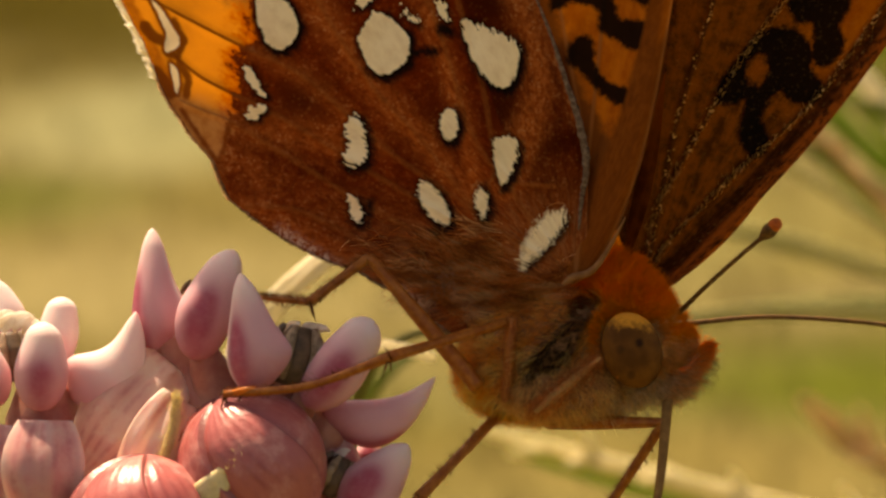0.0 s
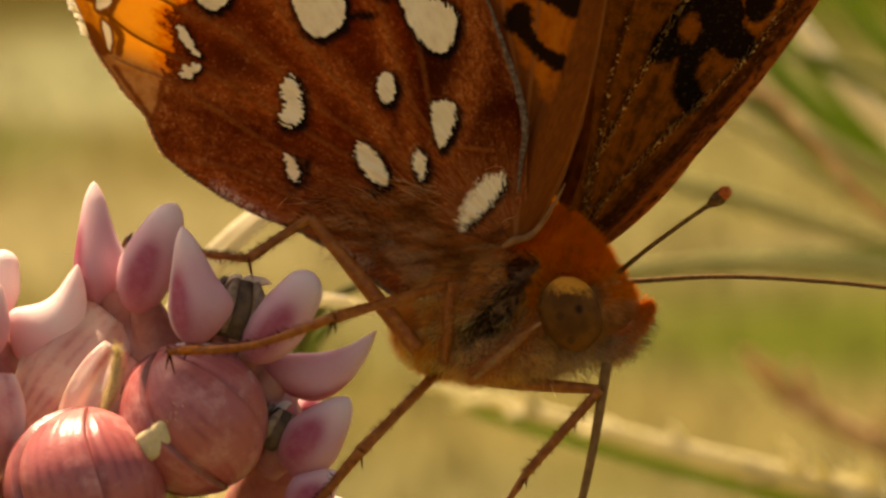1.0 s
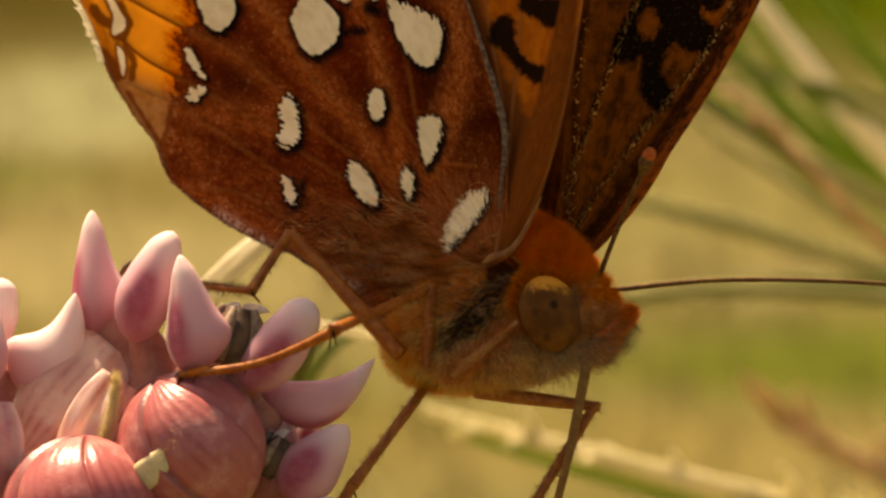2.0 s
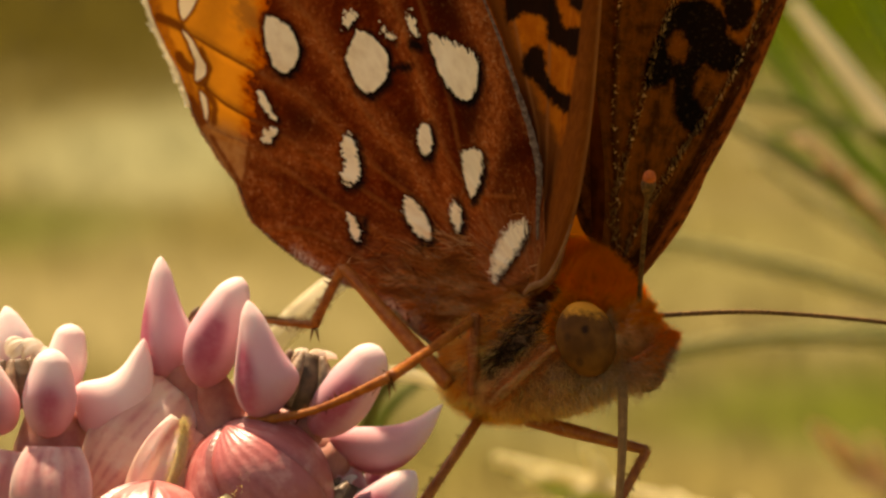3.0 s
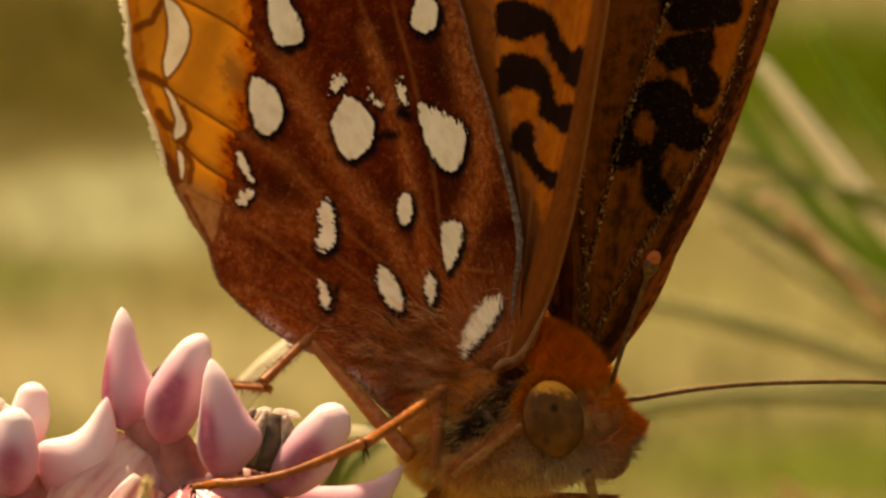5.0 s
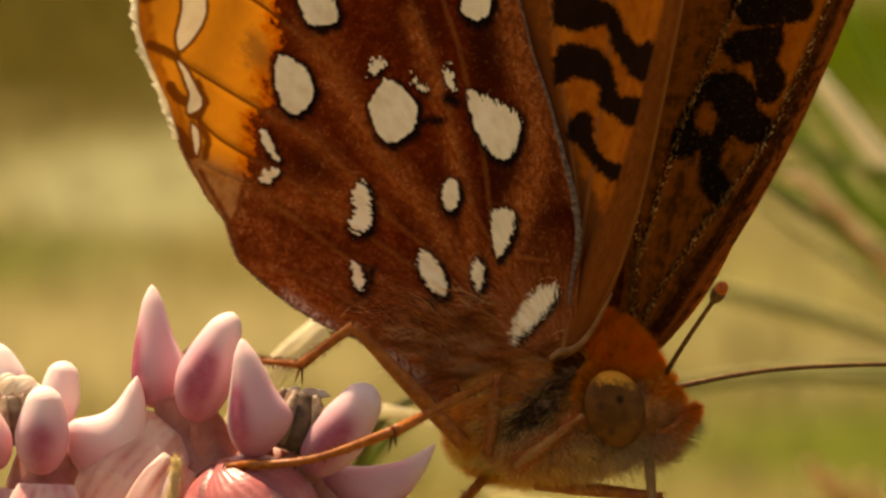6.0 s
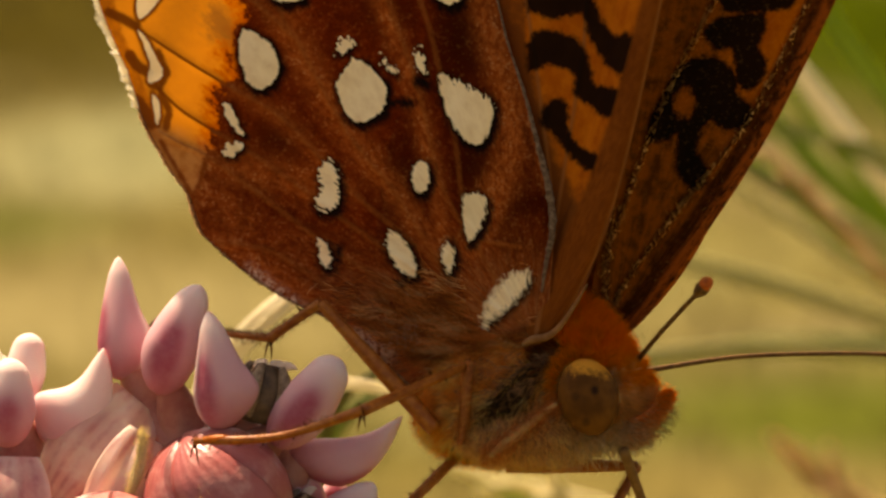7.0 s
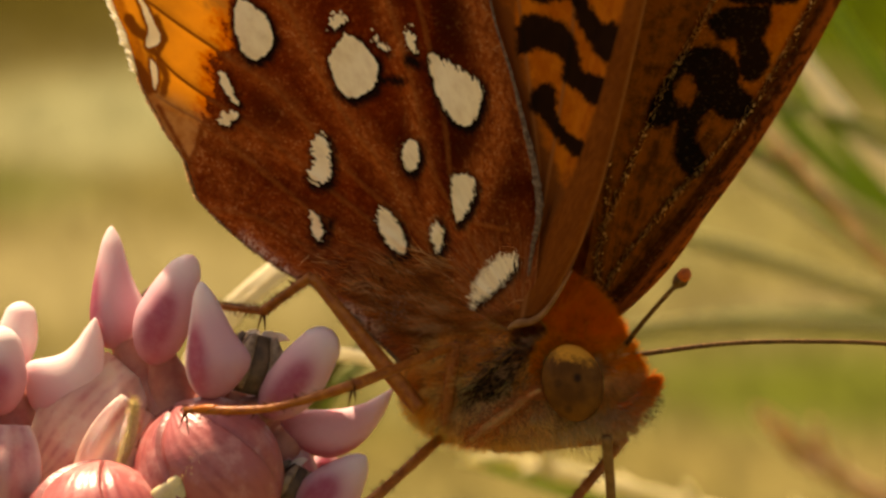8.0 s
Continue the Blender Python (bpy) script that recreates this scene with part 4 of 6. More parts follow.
def thorax_shade(p):
    u, v = uv_of(p)
    clump = noise.noise(Vector((p * 1.2).tolist())) + 0.7 * noise.noise(Vector((p * 3.6).tolist()))
    j = rng.uniform(0.7, 1.25)
    if v < 600 + (u - 960) * 0.30 and u > 930:
        return np.array([1.0, 0.30, 0.012]) * (1.0 + 0.4 * (j - 1)) * (1 + 0.35 * clump)
    if math.hypot((u - 905) / 66, (v - 705 + 0.95 * (u - 912)) / 34) < rng.uniform(0.5, 1.6):
        return np.array([0.075, 0.048, 0.022]) * j
    if math.hypot(u - 1060, v - 620) < 60:
        return np.array([1.0, 0.34, 0.018]) * j
    # dark-red shadow beside the wing root, painted into the fur colour
    if math.hypot((u - 968) / 26, (v - 630) / 36) < rng.uniform(0.6, 1.3):
        return np.array([0.30, 0.06, 0.010]) * j
    x = min(1.0, max(0.0, 0.52 + 0.75 * clump + rng.normal(0, 0.12)))
    return ramp3(np.array([x]), [(0.56, 0.21, 0.045), (1.0, 0.45, 0.10), (1.0, 0.61, 0.18), (1.0, 0.77, 0.34)])[0] * j * (1.15 if v > 745 else 1.0)


def head_shade(p):
    u, v = uv_of(p)
    j = rng.uniform(0.6, 1.35) * (1 + 0.4 * noise.noise(Vector((p * 3.0).tolist())))
    if v < 656 + (u - 1060) * 0.10 or (u > 1100 and v < 692 + rng.normal(0, 8)):
        return np.array([1.0, 0.35, 0.018]) * j
    if u > 1085 and v < 760:
        return np.array([0.92, 0.48, 0.16]) * j
    return np.array([1.0, 0.74, 0.38]) * (0.3 + 0.7 * j)


def build_body():
    thorax = furry("thorax", loc(930, 695, 2.1), axes_of(18, 3.2, 1.95, 2.1), 26000, 0.52, 0.019,
                   lambda p: np.array([-0.55, -0.1, -0.45]), thorax_shade, butterfly, "tawny furred thorax with a dark flank")
    furry("collar", loc(1049, 617, 1.2), axes_of(-50, 1.75, 0.92, 1.4), 12000, 0.48, 0.026,
          lambda p: np.array([0.35, -0.1, 0.55]), thorax_shade, butterfly, "bright orange furry collar", M_COLLAR)
    path = [loc(850, 640, 2.9), loc(760, 560, 3.5), loc(640, 440, 4.2), loc(560, 330, 4.6)]
    part("abdomen", tube(path, [1.5, 1.6, 1.5, 1.1, 0.35], 24, 40, wob=0.012), M_SKIN, butterfly, "tawny abdomen behind the wings")
    head = furry("head", loc(1082, 704, 1.05), axes_of(-35, 1.36, 1.36, 1.3), 14000, 0.38, 0.017,
                 lambda p: np.array([0.5, -0.1, -0.35]) if uv_of(p)[1] > 660 else np.array([0.45, -0.1, 0.45]), head_shade, butterfly, "orange furred head with a pale cheek", M_FACE)
    furry("breast", loc(948, 768, 0.9), axes_of(2, 2.35, 0.95, 1.2), 11000, 0.38, 0.017,
          lambda p: np.array([0.2, -0.1, -0.5]), lambda p: np.array([0.96, 0.64, 0.28]) * rng.uniform(0.65, 1.2) * (1.05 + 0.5 * noise.noise(Vector((p * 4).tolist()))), butterfly, "pale buff furred breast")
    # compound eyes
    for c, nm in ((loc(1046, 706, -0.38), "near"), (loc(1112, 738, 1.7), "far")):
        ax = axes_of(-76, 1.2, 0.93, 0.8) if nm == "near" else axes_of(-76, 1.05, 0.8, 0.75)
        V, Fs, A, d = ball(c, ax, 56, 40)
        # mask for the painted lit top, which only the near eye gets
        top = (V - c)[:, 2] / 1.2 + 0.10 * (V - c)[:, 0]
        if nm == "far":
            top = top * 0 - 1
        uu = (V - c)
        pup = np.hypot(uu[:, 0] - 0.17, uu[:, 2] - 0.24) + (uu[:, 1] > 0) * 5
        pb = np.minimum(np.hypot(uu[:, 0] + 0.42, uu[:, 2] - 0.05), np.hypot(uu[:, 0] + 0.1, uu[:, 2] + 0.75)) + (uu[:, 1] > 0) * 5
        part("eye", (V, Fs, {"top": top, "pupil": pup, "pupil_b": pb}), M_EYE, head, "domed brown compound eye with a dark false pupil")
    # pale ring hairs round the near eye
    a = rng.uniform(0, 2 * np.pi, 2600)
    c = loc(1046, 706, -0.02)
    ax = np.array(axes_of(-76, 1.32, 1.03, 0.85))
    roots = c + np.outer(np.cos(a), ax[0]) + np.outer(np.sin(a), ax[2])
    brow = np.clip(0.5 + 0.9 * (roots - c)[:, 2] - 0.25 * (roots - c)[:, 0] + 0.15 * rng.standard_normal(len(a)), 0, 1)[:, None]
    dirs = (roots - c) * (0.5 + 0.7 * brow) + np.array([0.1, -0.50, -0.1])
    tone = (np.array([0.86, 0.58, 0.28]) * (1 - brow) + np.array([1.0, 0.34, 0.018]) * brow) * rng.uniform(0.6, 1.2, (len(a), 1))
    part("eye_ring", hairs(roots + 0.05 * rng.standard_normal(roots.shape), dirs, 0.18 + 0.26 * brow[:, 0], 0.026, tone), M_HAIR, head, "short pale and orange hair round the eye")
    # palps
    for dz, nm in ((0.0, 0), (0.8, 1)):
        pal = part("palp", tube([loc(1102, 748, 0.2 + dz), loc(1142, 745, -0.1 + dz), loc(1168, 721, 0.0 + dz), loc(1186, 704, 0.1 + dz)], [0.12, 0.13, 0.1, 0.03], 12, 20), M_CLUB, head, "hairy orange palp")
        p = spline([loc(1096, 775, 0.2 + dz), loc(1132, 766, -0.1 + dz), loc(1168, 726, 0.0 + dz), loc(1186, 704, 0.1 + dz)], 2600)
        s = np.linspace(0, 1, len(p))
        rr = p + (0.21 - 0.12 * s)[:, None] * rng.standard_normal(p.shape)
        cols = ramp3(np.clip(s + rng.normal(0, 0.15, len(s)), 0, 1), [(0.80, 0.58, 0.34), (0.66, 0.40, 0.20), (0.80, 0.30, 0.05), (0.95, 0.25, 0.014)]) * rng.uniform(0.6, 1.3, (len(s), 1))
        dr = np.stack([0.9 + 0 * s, -0.3 + 0 * s, -0.75 + 0.9 * s], -1) + 0.35 * rng.standard_normal(p.shape)
        part("palp_hair", hairs(rr, dr, 0.42 - 0.22 * s, 0.02, cols), M_HAIR, head, "bristly palp hair")
    # thin grey bristles standing off the palps
    p = spline([loc(1128, 800, 0.4), loc(1165, 768, 0.3), loc(1192, 728, 0.3)], 260) + 0.10 * rng.standard_normal((260, 3))
    part("face_bristle", hairs(p, np.array([0.8, -0.1, -0.35]) + 0.35 * rng.standard_normal(p.shape), 0.42, 0.012, np.array([0.42, 0.34, 0.22]) * rng.uniform(0.5, 1.2, (len(p), 1))), M_HAIR, head, "thin grey face bristles")
    # long pale hairs under the chin
    p = spline([loc(960, 792, 0.6), loc(1030, 790, 0.2), loc(1090, 780, 0.2), loc(1125, 755, 0.4)], 900) + 0.25 * rng.standard_normal((900, 3))
    part("chin_hair", hairs(p, np.array([0.2, -0.1, -0.9]) + 0.3 * rng.standard_normal(p.shape), 0.55, 0.02, np.array([0.95, 0.76, 0.46]) * rng.uniform(0.5, 1.1, (len(p), 1))), M_HAIR, head, "long pale chin hair")
    return head


head = build_body()
near_hind = near_hindwing(butterfly)
near_fore = near_forewing(butterfly)
far_fore = far_forewing(butterfly)
far_hind = far_hindwing(butterfly)


def limb(name, a, b, radii, spines, label, bow=0.0, side=-1.0, mat=None, fuzz=420):
    """A leg segment from a to b in the butterfly's space, its origin at a, with small spines along it."""
    a, b = np.asarray(a), np.asarray(b)
    mid = (a + b) / 2 + np.array([0, 0, bow])
    ob = part(name, tube([a, mid, b], radii, 12, 30), mat or M_LEG, butterfly, label, a)
    if spines:
        n = spines
        s = np.linspace(0.25, 0.98, n)
        p = spline([a, mid, b], 200)[(s * 199).astype(int)]
        t = (b - a) / np.linalg.norm(b - a)
        perp = np.cross(t, [0, 1, 0]) * side
        ends = hairs(np.array([b, b]), np.array([[0.15, -0.1, -1.0], [-0.3, -0.5, -0.9]]), 0.7, 0.11, np.tile([0.16, 0.05, 0.014], (2, 1)), curl=0.05)
        es = part("spur", ends, M_HAIR, ob, "pair of dark spurs")
        es.location = (-a * MM).tolist()
        perp = np.array([perp * (1 if i % 2 else -0.6) + 0.25 * rng.standard_normal(3) + 0.5 * t for i in range(n)])
        sp = part("spines", hairs(p, perp, 0.36, 0.085, np.tile([0.12, 0.04, 0.012], (n, 1)), curl=0.05), M_HAIR, ob, "fine dark spines")
        sp.location = (-a * MM).tolist()
        n = 46
        p = spline([a, mid, b], 200)[np.linspace(20, 198, n).astype(int)] + 0.10 * side * np.cross(t, [0, 1, 0])
        comb = np.cross(t, [0, 1, 0]) * side + 0.5 * t + 0.2 * rng.standard_normal((n, 3))
        cb = part("bristles", hairs(p, comb, 0.17, 0.035, np.tile([0.20, 0.065, 0.018], (n, 1)), curl=0.05), M_HAIR, ob, "comb of short dark bristles")
        cb.location = (-a * MM).tolist()
    fz = spline([a, mid, b], fuzz) + (0.07 + fuzz / 12000) * rng.standard_normal((fuzz, 3))
    fu = part("leg_hair", hairs(fz, (b - a) / np.linalg.norm(b - a) + 0.6 * rng.standard_normal(fz.shape), 0.14 + fuzz / 9000, 0.018, np.array([0.36, 0.15, 0.05]) * (1 + (fuzz > 500)) * rng.uniform(0.5, 1.3, (fuzz, 1))), M_HAIR, ob, "short tawny leg hair")
    fu.location = (-a * MM).tolist()
    return ob


def claw_at(ob, a, tip, heading):
    """Two small claws at the end of a tarsus."""
    h = np.asarray(heading) / np.linalg.norm(heading)
    for s in (-1, 1):
        q = part("claw", tube([tip, tip + 0.12 * h + np.array([0, 0.06 * s, 0.05]), tip + 0.2 * h + np.array([0, 0.08 * s, -0.08])], [0.04, 0.03, 0.006], 6, 8), M_ANT, ob, "dark hooked claw")
        q.location = (-np.asarray(a) * MM).tolist()


limb("folded_foreleg", loc(990, 716, -0.55), loc(868, 808, -0.62), [0.06, 0.12, 0.16, 0.17, 0.12], 0, "folded pale tan brush-footed foreleg", mat=M_FOLD, fuzz=1400)
limb("folded_foreleg", loc(838, 640, 0.15), loc(822, 786, 0.3), [0.13, 0.2, 0.19, 0.12], 0, "folded tan upper leg", fuzz=900)
hind_femur = limb("hind_femur", loc(775, 760, 0.6), loc(577, 538, -0.2), [0.26, 0.27, 0.22, 0.16], 0, "long tawny upper leg")
hind_tibia = limb("hind_tibia", loc(577, 538, -0.2), loc(490, 605, 1.0), [0.15, 0.15, 0.14, 0.17], 14, "spiny tawny shin")
hind_tarsus = limb("hind_tarsus", loc(490, 605, 1.0), loc(395, 596, 2.4), [0.13, 0.10, 0.09, 0.07], 6, "thin jointed foot")
mid_femur = limb("mid_tibia", loc(838, 645, 0.4), loc(650, 728, -4.0), [0.13, 0.16, 0.15, 0.19], 8, "spiny tawny shin")
mid_tibia = limb("mid_tarsus", loc(650, 728, -4.0), loc(352, 782, -2.3), [0.17, 0.14, 0.12, 0.13, 0.14, 0.11], 10, "thin orange jointed foot gripping a bud", bow=-0.32)
# foot end coloured brighter to imitate sun on it
toe = part("toe", tube([loc(408, 776, -2.62), loc(380, 780, -2.46), loc(352, 782, -2.3)], [0.10, 0.15, 0.13, 0.06], 10, 14), M_FOOT_SUNLIT, mid_tibia, "glossy orange toe")
toe.location = (-loc(650, 728, -4.0) * MM).tolist()
claw_at(mid_tibia, loc(650, 728, -4.0), loc(354, 782, -2.3), (-1, 0, 0))
low_femur = limb("low_femur", loc(822, 802, 1.8), loc(682, 942, -1.2), [0.15, 0.17, 0.15, 0.20], 34, "spiny tawny shin")
low_tibia = limb("low_tibia", loc(682, 942, -1.2), loc(575, 1090, -1.2), [0.17, 0.15, 0.13, 0.10], 8, "thin jointed foot")
fore_femur = limb("front_femur", loc(900, 828, 1.6), loc(1125, 835, 0.5), [0.22, 0.24, 0.2, 0.15], 0, "bent tawny upper leg")
fore_tibia = limb("front_tibia", loc(1125, 835, 0.5), loc(1020, 1000, 0.5), [0.15, 0.15, 0.14, 0.14], 14, "spiny tawny shin")
tarsus = part("tarsus", tube([loc(1020, 1000, 0.5), loc(1000, 1045, 0.5), loc(968, 1120, 0.4)], [0.13, 0.11, 0.10, 0.08], 10, 20), M_LEG, fore_tibia, "thin jointed foot")
tarsus.location = (-loc(1125, 835, 0.5) * MM).tolist()


def antenna(name, a, b, bow, club, label):
    a, b = np.asarray(a), np.asarray(b)
    m1, m2 = a + (b - a) * 0.33 + np.array([0, 0, bow]), a + (b - a) * 0.68 + np.array([0, 0, bow * 0.8])
    n = 90
    t = tube([a, m1, m2, b], [0.085, 0.075, 0.072, 0.072], 8, n)
    ring = 1 + 0.10 * (np.arange(n) % 3 == 0)
    V = t[0].copy()
    c = spline([a, m1, m2, b], n)
    V[:n * 8] = (c[:, None] + (V[:n * 8].reshape(n, 8, 3) - c[:, None]) * ring[:, None, None]).reshape(-1, 3)
    ob = part(name, (V, t[1], {}), M_ANT, butterfly, label, a)
    if club:
        d = (b - a) / np.linalg.norm(b - a)
        q = part("club", tube([b - 0.35 * d, b - 0.1 * d, b + 0.25 * d, b + 0.5 * d], [0.07, 0.11, 0.19, 0.24, 0.20, 0.06], 14, 20), M_ANT, ob, "dark swollen club")
        q.location = (-a * MM).tolist()
        w = np.array([0.06, -0.08, 0.09])
        q = part("club_tip", tube([b + 0.02 * d + w, b + 0.2 * d + w, b + 0.42 * d + w, b + 0.58 * d + 0.5 * w], [0.10, 0.19, 0.21, 0.17, 0.05], 14, 20), M_CLUB, ob, "bright orange club tip")
        q.location = (-a * MM).tolist()
    return ob


near_antenna = antenna("antenna", loc(1128, 652, 0.8), loc(1236, 519, -3.0), 0.07, True, "slim dark antenna with an orange club")
far_antenna = antenna("antenna", loc(1142, 664, 1.2), loc(1640, 632, 6.6), 0.28, True, "long slim dark antenna")
pa = loc(1106, 800, -0.3)
pb = loc(1096, 1180, -1.6)
proboscis = part("proboscis", tube([pa, pa * 0.6 + pb * 0.4 + np.array([0.12, 0, 0]), pa * 0.25 + pb * 0.75 + np.array([0.1, 0, 0]), pb], [0.17, 0.14, 0.12, 0.08], 10, 40), M_PROB, butterfly, "long grey-brown coiled-out proboscis", pa)


# ---- milkweed ----
FLOWER_BASE = at(300, 1230, 5.0)
milkweed = thing("milkweed", PLAN @ turned(0, 0, 0, *FLOWER_BASE), "pink common milkweed flower head with open florets and round buds", "flower")


def fl(u, v, d=0.0):
    return at(u, v, d) - FLOWER_BASE


def hood(parent, base, tip, width, thick=0.8, bend=0.0, fat=0.35, keel=0.0, flare=0.0, taper=0.78, lip=None, unlit=1.0):
    """A cupped milkweed hood: swollen below and drawn out to a blunt horn, with a fold up its open side and, at the angle lip, a raised pale edge."""
    base, tip = np.asarray(base), np.asarray(tip)
    L = np.linalg.norm(tip - base)
    t0 = (tip - base) / L
    side = np.cross(t0, [0, -1, 0])
    side /= np.linalg.norm(side)
    up = np.cross(side, t0)
    n, seg = 48, 64
    s = np.linspace(0, 1, n)
    prof = np.where(s < fat, np.sqrt(np.clip(1 - ((fat - s) / fat) ** 2, 0, 1)), 1)
    x = np.clip((s - fat) / (1 - fat), 0, 1)
    prof = prof * (1 - taper * x ** 1.35) * np.sqrt(np.clip(1 - np.clip((s - 0.84) / 0.16, 0, 1) ** 2, 0, 1))
    a = np.linspace(0, 2 * np.pi, seg, endpoint=False)
    c = base + np.outer(s * L, t0) + np.outer(bend * 4 * (s - s ** 2) * L, side)
    w = 0.5 * width * prof
    ca, sa = np.cos(a), np.sin(a)
    fold = 1 - 0.16 * np.exp(-((a - np.pi * 1.5 + 0.5) / 0.28) ** 2) * 1.0
    rim = np.zeros((n, seg))
    if lip is not None:
        off = (a - lip + np.pi) % (2 * np.pi) - np.pi
        run = np.clip(s / 0.15, 0, 1) * np.clip((0.9 - s) / 0.2, 0, 1)
        rim = np.outer(run, np.exp(-(off / 0.13) ** 2))
        fold = fold[None] + 0.10 * rim - 0.09 * np.outer(run, np.exp(-((off + 0.34) / 0.16) ** 2))
    lat = np.outer(w, ca) * (1 + 0.06 * rim) + np.outer(w * flare * np.exp(-((s - 0.3) / 0.2) ** 2), np.clip(ca * np.sign(flare + 1e-9), 0, 1) ** 2)
    dep = w[:, None] * thick * sa[None] * fold
    V = c[:, None] + lat[..., None] * side + dep[..., None] * up
    V = V.reshape(-1, 3)
    Fs = [(i * seg + j, i * seg + (j + 1) % seg, (i + 1) * seg + (j + 1) % seg, (i + 1) * seg + j) for i in range(n - 1) for j in range(seg)]
    ang = np.abs((a - np.pi * 0.5 - keel + np.pi) % (2 * np.pi) - np.pi)
    streak = np.outer(1.1 * np.exp(-((s - 0.42) / 0.27) ** 2), np.exp(-(ang / 0.55) ** 2)) + np.outer(0.6 * np.exp(-(s / 0.34) ** 2), np.ones(seg))
    # a paler tip and weaker streak stand in for direct sun on a hood
    tipv = np.repeat(s, seg) + (1 - unlit) * 0.45
    return part("hood", (V, Fs, {"streak": streak.ravel() * (0.35 + 0.65 * unlit), "tip": tipv, "rim": rim.ravel()}), M_HOOD, parent)


def lobe(name, parent, base, tip, width, cup, mat, roll=0.0, label=""):
    """A reflexed petal lobe with thickness, cupped across and bowed along."""
    base, tip = np.asarray(base), np.asarray(tip)
    t0 = tip - base
    L = np.linalg.norm(t0)
    t0 = t0 / L
    side = np.cross(t0, [0, -1, 0])
    side /= np.linalg.norm(side)
    up = np.cross(side, t0)
    side, up = side * math.cos(roll) + up * math.sin(roll), up * math.cos(roll) - side * math.sin(roll)
    n, m = 30, 29
    s, w = np.linspace(0, 1, n), np.linspace(-1, 1, m)
    prof = np.sin(np.clip(s * 0.82 + 0.16, 0, 1) * np.pi) ** 0.6
    lay = []
    for off in (0.0, -0.16):
        P = base + np.outer(s * L, t0)[:, None] + (0.5 * width * np.outer(prof, w))[..., None] * side
        h = cup * (1 - w[None] ** 2) * prof[:, None] + 0.12 * L * np.sin(s * np.pi)[:, None] + off * np.sqrt(np.clip(1.02 - w[None] ** 2, 0, 1)) + 0.075 * np.sin(w[None] * 8 + 2.0 * s[:, None] + width) * prof[:, None] + 0.07 * np.clip((np.abs(w[None]) - 0.8) / 0.2, 0, 1) * prof[:, None]
        lay.append((P + h[..., None] * up).reshape(-1, 3))
    V = np.vstack(lay)
    k = n * m
    Fs = [(i * m + j, i * m + j + 1, (i + 1) * m + j + 1, (i + 1) * m + j) for i in range(n - 1) for j in range(m - 1)]
    Fs += [tuple(x + k for x in reversed(f)) for f in Fs]
    rim = [i * m for i in range(n)] + [(n - 1) * m + j for j in range(1, m)] + [i * m + m - 1 for i in range(n - 2, -1, -1)] + [j for j in range(m - 2, 0, -1)]
    Fs += [(rim[i], rim[(i + 1) % len(rim)], rim[(i + 1) % len(rim)] + k, rim[i] + k) for i in range(len(rim))]
    around = np.tile(np.tile(w * width * 1.15, n), 2)
    # mask for the painted lit edge along both sides of the petal
    hem = np.tile(np.tile(np.exp(-((1 - np.abs(w)) / 0.12) ** 2), n), 2)
    return part(name, (V, Fs, {"around": around, "seam": hem * 0 + 9.0, "hem": hem}), mat, parent, label)


def bud(parent, center, r, axis, phase, squash=1.0):
    """A closed bud of five petals that meet in sunken seams at its crown."""
    axis = np.asarray(axis, float)
    axis /= np.linalg.norm(axis)
    sx = np.cross(axis, [0.3, 1, 0.2])
    sx /= np.linalg.norm(sx)
    sy = np.cross(axis, sx)
    nv, nu = 64, 240
    th, ph = np.linspace(0.02, np.pi - 0.02, nv), np.linspace(0, 2 * np.pi, nu, endpoint=False)
    tw = ph[None] + phase + 0 * th[:, None]
    turn = ph[None] - 0.35 * np.cos(th)[:, None]
    x = np.abs((tw / (2 * np.pi) * 5) % 1 - 0.5)
    seam = x * 2 * np.pi / 5 * np.sin(th)[:, None] * r
    # each petal lies over its neighbour with a raised edge
    lap = (tw / (2 * np.pi) * 5 + 0.5) % 1
    rad = r * (1 + 0.045 * lap ** 2 - 0.05 * np.exp(-(lap / 0.09) ** 2) + 0.02 * np.sin(lap * np.pi)) + 0 * th[:, None]
    d = np.sin(th)[:, None, None] * (np.cos(turn)[..., None] * sx + np.sin(turn)[..., None] * sy) + (np.cos(th) * squash)[:, None, None] * axis
    V = np.asarray(center) + (rad[..., None] * d).reshape(-1, 3)
    Fs = [(i * nu + j, i * nu + (j + 1) % nu, (i + 1) * nu + (j + 1) % nu, (i + 1) * nu + j) for i in range(nv - 1) for j in range(nu)]
    Fs += [tuple(range(nu - 1, -1, -1)), tuple((nv - 1) * nu + j for j in range(nu))]
    return part("bud", (V, Fs, {"around": ((tw / (2 * np.pi)) * 35 % 1000).ravel(), "seam": seam.ravel()}), M_BUD, parent, "round dusky pink closed bud")


def claw_sepal(parent, pts, radii):
    sp = part("sepal", tube(pts, radii, 16, 30, flat=0.42, wob=0.025), M_SEPAL, parent, "hairy yellow-green sepal")
    p = spline(pts, 1400) + 0.09 * rng.standard_normal((1400, 3))
    part("sepal_hair", hairs(p, 0.8 * rng.standard_normal((1400, 3)) + np.array([0, -0.4, 0.2]), 0.13, 0.02, np.array([0.90, 0.78, 0.42]) * rng.uniform(0.6, 1.15, (1400, 1))), M_HAIR, parent, "fine sepal hair")
    return sp


def floret(neck_base, neck_top, radii, label):
    return part("floret", tube([neck_base, (np.asarray(neck_base) + neck_top) / 2, neck_top], radii, 24, 20, wob=0.02), M_COLUMN, milkweed, label)


